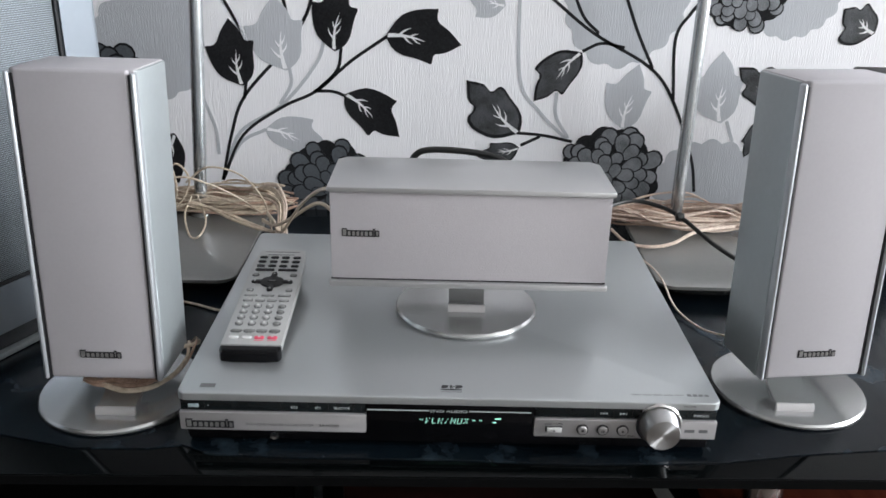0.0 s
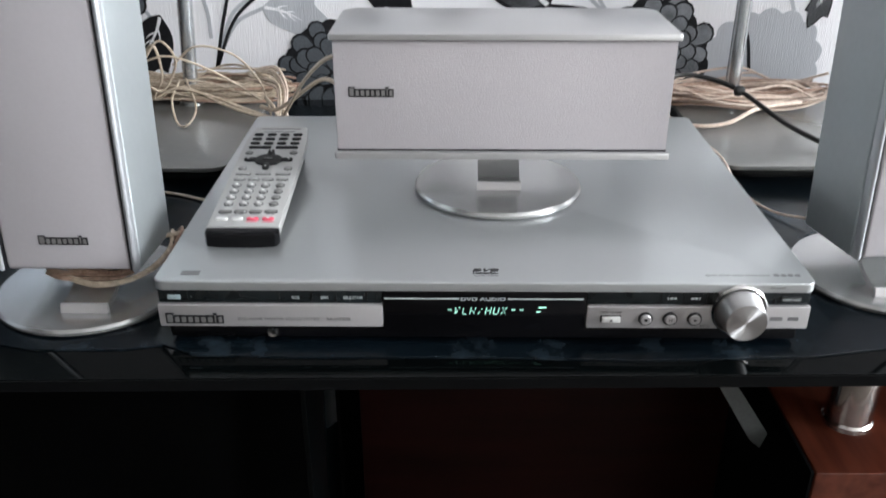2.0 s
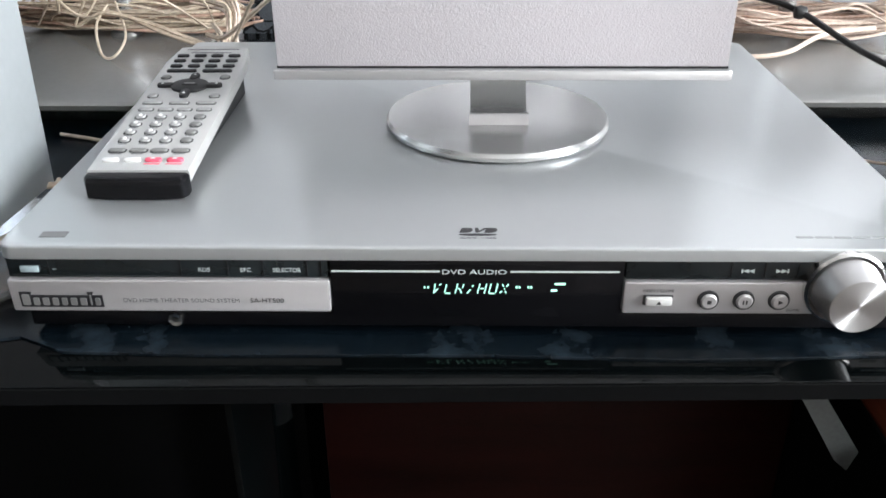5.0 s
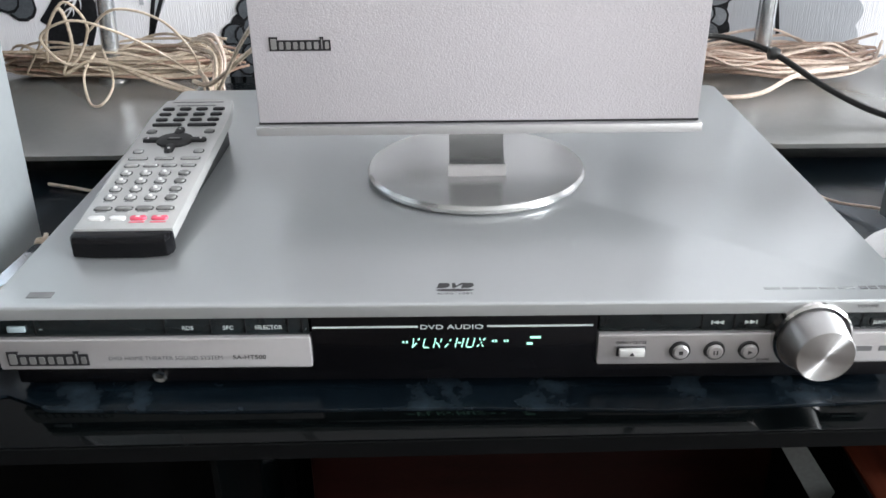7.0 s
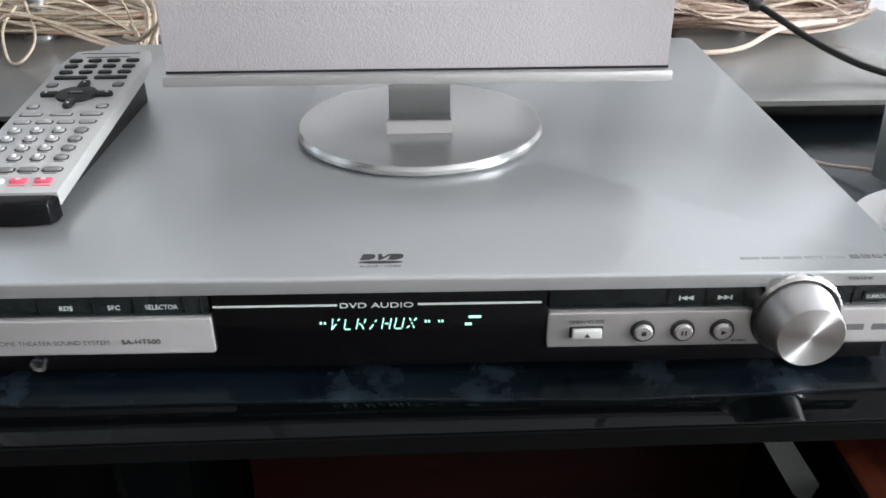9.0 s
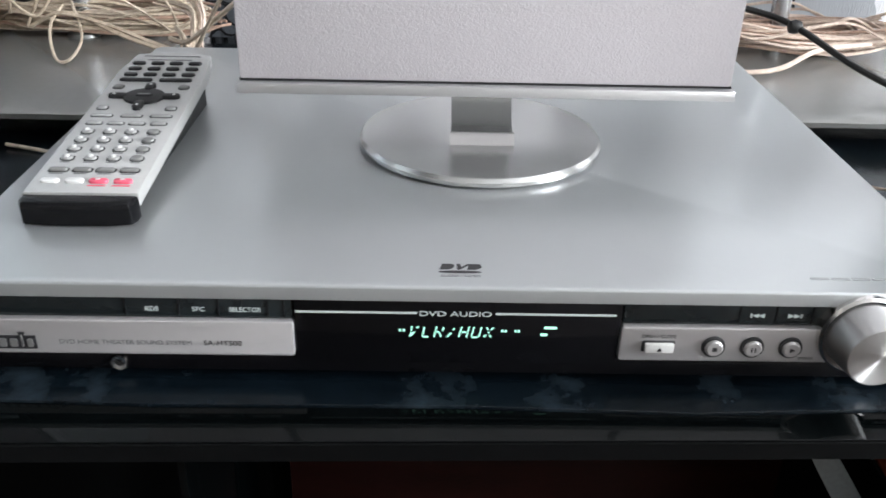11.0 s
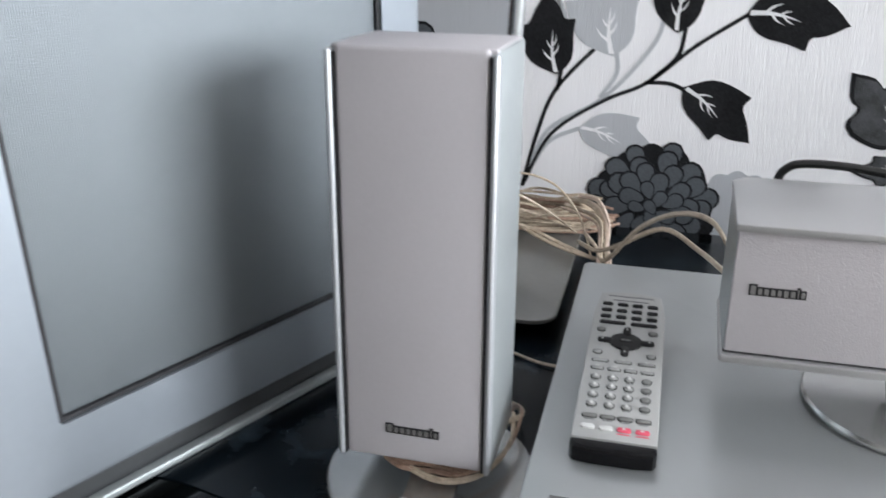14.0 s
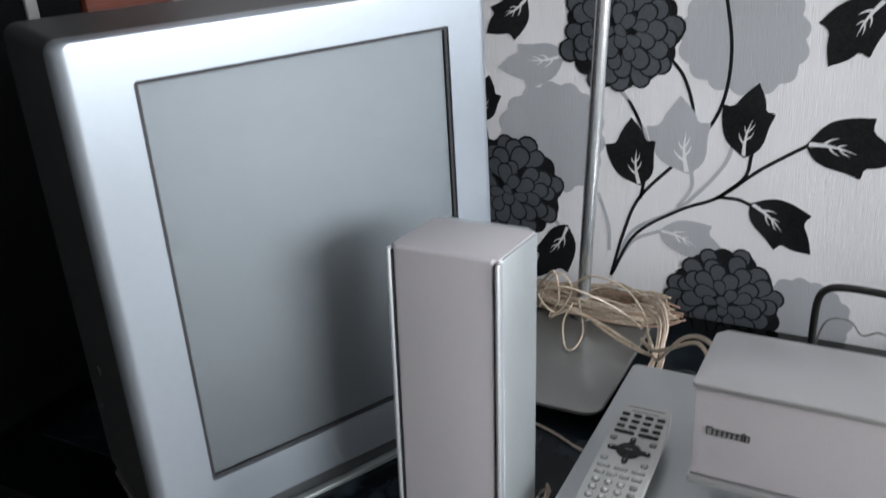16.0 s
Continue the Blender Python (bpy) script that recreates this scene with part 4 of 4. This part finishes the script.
    for u, mt, lb in ((-0.64, M_KEY_WHITE, "white key"), (-0.21, M_KEY_WHITE, "white key"), (0.21, M_KEY_RED, "pink red key"), (0.64, M_KEY_RED, "pink red key")):
        k = key(u, 0.884, 0.0043, 0.0019, mt, 0.0013, lb)
        if mt is M_KEY_RED:
            part("key_print", rbox(u * w - 0.0012, u * w + 0.0008, l - 0.886 * 2 * l, l - 0.880 * 2 * l, zf + 0.0012, zf + 0.0015, 0), M_KEY_WHITE, k, "", False)
            part("key_print", rbox(u * w - 0.0040, u * w + 0.0040, l - 0.906 * 2 * l, l - 0.901 * 2 * l, zf, zf + 0.0002, 0), M_KEY_RED, t, "", False)
    part("print_mark", rbox(-0.013, 0.013, l - 0.078 * 2 * l, l - 0.073 * 2 * l, zf, zf + 0.0002, 0), M_TEXTGREY, t, "", False)
    part("end_line", rbox(-0.017, 0.017, l - 0.046 * 2 * l, l - 0.041 * 2 * l, zf, zf + 0.0002, 0), M_TEXTGREY, t, "thin dark seam near the far end", False)
    # thin at the near end, rising towards the far end
    for ob in t.children_recursive:
        for v in ob.data.vertices:
            z = v.co.z
            v.co.z = z - 0.0082 * min(1, z / 0.0125) + 0.0165 * (v.co.y + l) / (2 * l) * min(1, z / 0.004)
    return t


remote_control()

# ---- pole stands behind ----


def pole_stand(x, y, x0, x1, y0, y1, label, lean=(0, 0)):
    t = thing("pole_stand", pose(x, y, BASE), label, "stand", "pair of pole stands")
    bm = bmesh.new()
    lo = rounded(x0 - x + 0.02, x1 - x - 0.02, y0 - y + 0.02, y1 - y - 0.015, 0.02)
    hi = rounded(x0 - x, x1 - x, y0 - y, y1 - y, 0.022)
    rings = [[bm.verts.new((u, v, z)) for u, v in o] for o, z in ((lo, 0.0), (hi, 0.0155), (hi, 0.019))]
    n = len(lo)
    inner = [bm.verts.new((u * 0.985, v * 0.985, 0.0205)) for u, v in hi]
    rings.append(inner)
    for a, c in zip(rings, rings[1:]):
        for i in range(n):
            bm.faces.new((a[i], a[(i + 1) % n], c[(i + 1) % n], c[i]))
    bm.faces.new(rings[0][::-1])
    bm.faces.new(inner)
    bmesh.ops.recalc_face_normals(bm, faces=bm.faces)
    part("base_plate", bm, M_PLATE, t, "grey satin base plate")
    bm = lathe([(0, 0.020), (0.0082, 0.020), (0.0082, 1.05), (0.0070, 1.052), (0, 1.052)], 32)
    for v in bm.verts:
        v.co.x += lean[0] * (v.co.z - 0.02)
        v.co.y += lean[1] * (v.co.z - 0.02)
    part("pole", bm, M_POLE, t, "brushed steel pole")
    part("collar", lathe([(0.0080, 0.0205), (0.0150, 0.0205), (0.0140, 0.024), (0.0095, 0.027), (0.0080, 0.027)], 32), M_PLATE, t)
    return t


pole_stand(-0.321, 0.478, -0.455, -0.232, 0.274, 0.545, "grey speaker pole stand with leaning steel pole and coiled wire", (0.062, -0.02))
pole_stand(0.303, 0.490, 0.234, 0.46, 0.284, 0.545, "grey speaker pole stand with steel pole beside black cable")
PLATE = BASE + 0.0205

# ---- large loudspeaker cabinet ----


def mesh_cabinet():
    a = math.degrees(math.atan2(0.9, 0.44))
    t = thing("loudspeaker_cabinet", pose(-0.5108, -0.0698, BASE, 0, 0, a), "large silver loudspeaker cabinet with grey mesh front and shaded sides", "speaker")
    W, H = 0.382, 0.462
    z0 = 0.024
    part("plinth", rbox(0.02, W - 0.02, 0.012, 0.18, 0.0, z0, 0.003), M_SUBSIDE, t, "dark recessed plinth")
    part("plinth_trim", rbox(0.006, W - 0.015, 0.003, 0.0115, 0.0005, 0.0060, 0.001), M_SIDE, t, "silver trim along the plinth")
    part("plinth_trim", rbox(0.002, 0.010, 0.0115, 0.165, 0.002, 0.012, 0.003), M_PLATE, t, "grey trim along the plinth side")
    bm = bmesh.new()
    R, LEFT = 0.009, 0.0
    si = rounded(0.052, 0.336, 0.071, 0.427, 0.003)
    rings = []
    for k in range(-1, 10):
        c = max(0, k) * math.pi / 18
        e = R * (1 - math.cos(c))
        y = 0.0165 if k < 0 else 0.016 * (1 - math.sin(c))
        rings.append([bm.verts.new((u, y, v)) for u, v in rounded(LEFT + 1.2 * e, W - e, z0 + 0.4 * e, H - 0.3 * e, 0.010 - 0.5 * e)])
    rings.append([bm.verts.new((u, 0.0, v)) for u, v in rounded(LEFT + 1.2 * R + 0.002, W - R - 0.002, z0 + 0.4 * R + 0.002, H - 0.3 * R - 0.002, 0.005)])
    rings.append([bm.verts.new((u, 0.0, v)) for u, v in si])
    rings.append([bm.verts.new((u, 0.010, v)) for u, v in si])
    n = len(si)
    for p, q in zip(rings, rings[1:]):
        for i in range(n):
            bm.faces.new((p[i], p[(i + 1) % n], q[(i + 1) % n], q[i]))
    bmesh.ops.recalc_face_normals(bm, faces=bm.faces)
    part("front_frame", bm, M_SUB, t, "silver front frame")
    part("mesh_panel", rbox(0.0558, 0.3325, 0.0048, 0.0084, 0.0745, 0.4235, 0.001), M_SUBMESH, t, "grey mesh front panel")
    part("gap", rbox(0.050, 0.338, 0.0085, 0.0122, 0.069, 0.429, 0), M_GROOVE, t)
    for u0, u1, v0, v1 in ((0.0524, 0.3356, 0.0714, 0.0743), (0.0524, 0.3356, 0.4237, 0.4266), (0.0524, 0.0556, 0.0745, 0.4235), (0.3327, 0.3356, 0.0745, 0.4235)):
        part("gap", rbox(u0, u1, 0.0022, 0.0046, v0, v1, 0), M_GROOVE, t, "", False)
    part("cabinet_body", prism(rounded(LEFT + 0.0004, W - 0.0004, z0 + 0.0004, H - 0.0004, 0.0115), 0.0166, 0.150, "Y"), M_SUBSIDE, t, "silver cabinet sides coloured dark for shade")
    part("seam", rbox(LEFT + 0.006, W - 0.006, 0.1501, 0.1545, z0 + 0.004, H - 0.006, 0), M_GROOVE, t)
    part("rear_shell", prism(rounded(LEFT + 0.010, W - 0.010, z0 + 0.004, H - 0.010, 0.009), 0.1546, 0.200, "Y"), M_BLACK, t, "dark grey rear shell")
    for y, z in ((0.10, 0.16), (0.13, 0.11)):
        part("socket", lathe([(0.0, 0.0), (0.004, 0.0), (0.005, 0.002), (0.005, 0.004)], 16, "X", (LEFT - 0.001, y, z)), M_GREYINK, t)
    return t


mesh_cabinet()

# ---- wires ----


def wire_bundle(name, x, y, hx, hy, seed, material, count, label, tail):
    """A tied hank of flat loops lying on a stand plate."""
    rnd = random.Random(seed)
    t = thing(name, pose(x, y, PLATE), label, "cable")
    for i in range(count):
        ph = rnd.uniform(0, 0.3)
        a, b = hx * rnd.uniform(0.82, 1.05), hy * rnd.uniform(0.45, 1.05)
        z = 0.003 + 0.017 * (i / count) + rnd.uniform(0, 0.003)
        cx, cy = rnd.uniform(-0.010, 0.010), rnd.uniform(-0.006, 0.006)
        pts = []
        for k in range(11):
            an = ph + 2 * math.pi * k / 10.5
            pinch = 1.0 - 0.55 * max(0, math.cos(an)) ** 3 * tail
            pts.append((cx + a * math.cos(an), cy + b * math.sin(an) * pinch, max(0.0025, z + rnd.uniform(-0.002, 0.003) + 0.003 * math.sin(2 * an))))
        if i % 6 == 0:
            pts = [(p[0] + rnd.uniform(-0.012, 0.012), p[1] * 1.15 + rnd.uniform(-0.012, 0.006), max(0.0025, p[2] + rnd.uniform(-0.004, 0.016))) for p in pts]
        bm = tube(pts, 0.0009, 5)
        tube([(p[0], p[1] + 0.0018, p[2] + 0.0005) for p in pts], 0.0009, 5, bm)
        part("strand", bm, M_WIRE_BROWN if i % 3 == 1 else material, t)
    return t


def cord(name, pts, r, material, label, n=6, pair=False):
    bm = tube(pts, r, n)
    if pair:
        tube([(p[0], p[1] + r * 1.3, p[2] + r * 0.6) for p in pts], r, n, bm)
    return tagged(part(name, bm, material), label, "cable")


wire_bundle("wire_hank", -0.318, 0.494, 0.112, 0.026, 3, M_WIRE, 40, "cream speaker wire hank lying round the pole", 1)
wire_bundle("wire_hank", 0.300, 0.472, 0.100, 0.027, 5, M_WIRE_PINK, 38, "pinkish copper speaker wire hank round the pole", 0)
Z = PLATE
cord("speaker_wire", [(-0.225, 0.430, Z + 0.02), (-0.212, 0.405, Z + 0.018), (-0.20, 0.385, Z + 0.012), (-0.17, 0.36, 0.590), (-0.14, 0.31, 0.625), (-0.115, 0.26, 0.640), (-0.100, 0.215, 0.632)], 0.0015, M_WIRE, "cream wire rising to the centre speaker", 6, True)
cord("speaker_wire", [(-0.230, 0.425, Z + 0.012), (-0.210, 0.398, Z + 0.016), (-0.19, 0.38, Z + 0.03), (-0.15, 0.35, 0.595), (-0.12, 0.28, 0.606), (-0.100, 0.215, 0.615)], 0.0015, M_WIRE, "cream wire rising to the centre speaker", 6, True)
cord("wire_loop", [(-0.322, 0.445, Z + 0.034), (-0.323, 0.415, Z + 0.022), (-0.312, 0.390, Z + 0.004), (-0.300, 0.388, Z + 0.004), (-0.297, 0.412, Z + 0.016), (-0.316, 0.450, Z + 0.036)], 0.0012, M_WIRE, "small hanging loop of cream wire")
cord("wire_loop", [(-0.36, 0.43, Z + 0.03), (-0.35, 0.42, Z + 0.06), (-0.33, 0.42, Z + 0.085), (-0.318, 0.43, Z + 0.06), (-0.335, 0.42, Z + 0.03), (-0.355, 0.415, Z + 0.055), (-0.325, 0.415, Z + 0.07), (-0.29, 0.43, Z + 0.055), (-0.26, 0.45, Z + 0.03), (-0.235, 0.45, Z + 0.012)], 0.0013, M_WIRE, "cream wire looping up round the pole")
cord("wire_loop", [(-0.42, 0.45, Z + 0.034), (-0.36, 0.445, Z + 0.034), (-0.31, 0.435, Z + 0.028), (-0.265, 0.415, Z + 0.016), (-0.230, 0.405, Z + 0.008), (-0.205, 0.400, Z + 0.006)], 0.0012, M_WIRE, "cream wire drawn across the grey plate", 6, True)
cord("thin_wire", [(-0.30, 0.26, TOP + 0.004), (-0.27, 0.25, TOP + 0.0035), (-0.24, 0.235, TOP + 0.004), (-0.212, 0.23, TOP + 0.0045)], 0.0014, M_WIRE, "thin cream wire on the dark cloth")
cord("thin_wire", [(0.226, 0.36, Z + 0.003), (0.236, 0.325, Z + 0.003), (0.240, 0.29, Z + 0.002), (0.248, 0.255, TOP + 0.008), (0.266, 0.215, TOP + 0.0045), (0.290, 0.185, TOP + 0.010), (0.294, 0.165, TOP + 0.006), (0.300, 0.150, TOP + 0.008)], 0.0011, M_WIRE_PINK, "thin clear wire running to the speaker")
cord("speaker_tail", [(-0.248, 0.165, TOP + 0.006), (-0.236, 0.140, TOP + 0.018), (-0.236, 0.115, TOP + 0.028), (-0.252, 0.095, TOP + 0.034), (-0.28, 0.085, TOP + 0.032)], 0.0013, M_WIRE, "cream wire tail behind the speaker neck", 6, True)
cord("copper_tail", [(-0.315, 0.058, TOP + 0.031), (-0.30, 0.050, TOP + 0.028), (-0.28, 0.053, TOP + 0.029), (-0.26, 0.050, TOP + 0.028), (-0.244, 0.058, TOP + 0.031)], 0.0012, M_COPPER, "bare copper wire tucked under the speaker", 6, True)
for dy, dz in ((0.003, -0.004), (-0.002, -0.0055), (0.006, -0.001)):
    cord("copper_tail", [(-0.312, 0.058 + dy, TOP + 0.031 + dz), (-0.298, 0.051 + dy, TOP + 0.030 + dz), (-0.278, 0.054 + dy, TOP + 0.028 + dz), (-0.262, 0.052 + dy, TOP + 0.030 + dz), (-0.250, 0.060 + dy, TOP + 0.031 + dz)], 0.0011, M_WIRE_BROWN, "brown wire strand tucked under the speaker", 6, True)
cord("speaker_tail", [(-0.30, 0.052, TOP + 0.025), (-0.275, 0.046, TOP + 0.021), (-0.254, 0.054, TOP + 0.020), (-0.241, 0.074, TOP + 0.021), (-0.2360, 0.098, TOP + 0.024), (-0.2390, 0.118, TOP + 0.029)], 0.0014, M_WIRE, "cream wire tail looping under the speaker", 6, True)
cord("speaker_tail", [(-0.285, 0.058, TOP + 0.024), (-0.262, 0.058, TOP + 0.018), (-0.246, 0.072, TOP + 0.017), (-0.2365, 0.096, TOP + 0.020), (-0.2340, 0.122, TOP + 0.026), (-0.240, 0.142, TOP + 0.020), (-0.250, 0.150, TOP + 0.006)], 0.0012, M_WIRE_BROWN, "brown wire tail looping under the speaker", 6, True)
cord("black_cable", [(0.17, 0.40, Z + 0.040), (0.225, 0.43, Z + 0.047), (0.262, 0.425, Z + 0.043), (0.286, 0.402, Z + 0.036), (0.318, 0.355, Z + 0.018), (0.355, 0.322, Z + 0.006), (0.41, 0.300, Z + 0.003)], 0.0027, M_CABLE_BLACK, "black cable with a knot crossing the plate", 8)
tagged(part("cable_knot", lathe([(0, -0.006), (0.005, -0.004), (0.006, 0), (0.0045, 0.005), (0, 0.006)], 12, "X", (0.283, 0.405, Z + 0.037)), M_CABLE_BLACK), "dark knot in the black cable", "knot")
cord("black_handle_cable", [(-0.048, 0.47, TOP + 0.003), (-0.048, 0.47, 0.56), (-0.047, 0.47, 0.605), (-0.040, 0.47, 0.622), (-0.022, 0.47, 0.628), (0.02, 0.47, 0.627), (0.062, 0.47, 0.620), (0.078, 0.47, 0.606), (0.082, 0.47, 0.57), (0.082, 0.47, TOP + 0.003)], 0.0042, M_CABLE_BLACK, "stiff black cable arching behind the centre speaker", 10)
cord("black_cable", [(-0.20, 0.40, TOP + 0.004), (-0.17, 0.41, TOP + 0.010), (-0.145, 0.40, TOP + 0.006), (-0.12, 0.39, TOP + 0.004)], 0.004, M_CABLE_BLACK, "short black cable behind the receiver", 8)

rnd = random.Random(21)
for i in range(7):
    u = rnd.uniform(-0.010, 0.010)
    cord("speaker_wire", [(-0.245 + u, 0.485 + u, Z + 0.034 + 0.4 * u), (-0.222 + u, 0.462, Z + 0.038 + u), (-0.206 + 0.7 * u, 0.435, Z + 0.030 + rnd.uniform(-0.004, 0.004)), (-0.203 + 0.5 * u, 0.412, Z + 0.014), (-0.200 + 0.8 * u, 0.392, Z + 0.004 + 0.2 * abs(u)), (-0.205 + u, 0.370, Z - 0.014)], 0.0014, (M_WIRE, M_WIRE_PINK)[i % 2], "cream wire strand falling behind the receiver", 6, i % 3 == 0)

# ---- dark cupboard beyond the loudspeaker cabinet ----
cup = thing("cupboard", pose(-1.30, 0.12, 0), "tall dark wooden cupboard standing beyond the mesh cabinet", "cupboard")
part("carcass", rbox(-0.30, 0.28, -1.0, 0.44, 0.0, 1.95, 0.004), M_DARKWOOD, cup)
for y0, y1, m in ((-0.99, -0.37, M_DARKWOOD), (-0.36, 0.257, M_DARKWOOD), (0.266, 0.43, M_MAHOGANY)):
    d = part("door", rbox(0.281, 0.299, y0, y1, 0.05, 1.93, 0.004), m, cup, "red wooden door" if m == M_MAHOGANY else "black wooden door")
    if m == M_DARKWOOD:
        part("handle", rbox(0.2992, 0.306, y1 - 0.090, y1 - 0.072, 0.70, 1.30, 0.003), M_PLATE, d, "long pale metal handle")

# ---- black box beside the wall ----
box = thing("black_device", pose(0.53, 0.44, BASE), "black plastic box standing by the wall", "device")
part("case", rbox(-0.038, 0.05, -0.04, 0.04, 0.0, 0.232, 0.004), M_BLACK, box)
part("front_frame", rbox(-0.034, 0.046, -0.043, -0.0402, 0.006, 0.226, 0.001), M_BLACKGLOSS, box)
cord("thin_wire", [(-0.05, 0.455, TOP + 0.004), (-0.045, 0.455, 0.55), (-0.035, 0.455, 0.592), (-0.012, 0.455, 0.597), (0.002, 0.455, 0.582), (0.018, 0.455, 0.588), (0.03, 0.455, 0.576), (0.034, 0.455, TOP + 0.004)], 0.0012, M_PLATE, "thin grey wire by the black cable")
cord("wire_loop", [(-0.40, 0.47, Z + 0.010), (-0.37, 0.45, Z + 0.045), (-0.345, 0.44, Z + 0.075), (-0.335, 0.43, Z + 0.045), (-0.345, 0.425, Z + 0.020), (-0.32, 0.43, Z + 0.030), (-0.28, 0.425, Z + 0.022), (-0.245, 0.415, Z + 0.012), (-0.212, 0.402, Z + 0.005)], 0.0013, M_WIRE, "tangled cream wire beside the pole", 6, True)
cord("wire_loop", [(-0.33, 0.455, Z + 0.050), (-0.30, 0.45, Z + 0.072), (-0.262, 0.455, Z + 0.062), (-0.235, 0.45, Z + 0.035), (-0.222, 0.43, Z + 0.014), (-0.215, 0.405, Z + 0.005)], 0.0012, M_WIRE, "cream wire arching over the hank", 6)
cord("wire_loop", [(0.205, 0.42, Z + 0.012), (0.22, 0.395, Z + 0.005), (0.245, 0.385, Z + 0.004), (0.275, 0.392, Z + 0.006), (0.31, 0.41, Z + 0.016), (0.36, 0.425, Z + 0.018)], 0.0014, M_WIRE_PINK, "pale copper wire lying in front of the hank", 6, True)
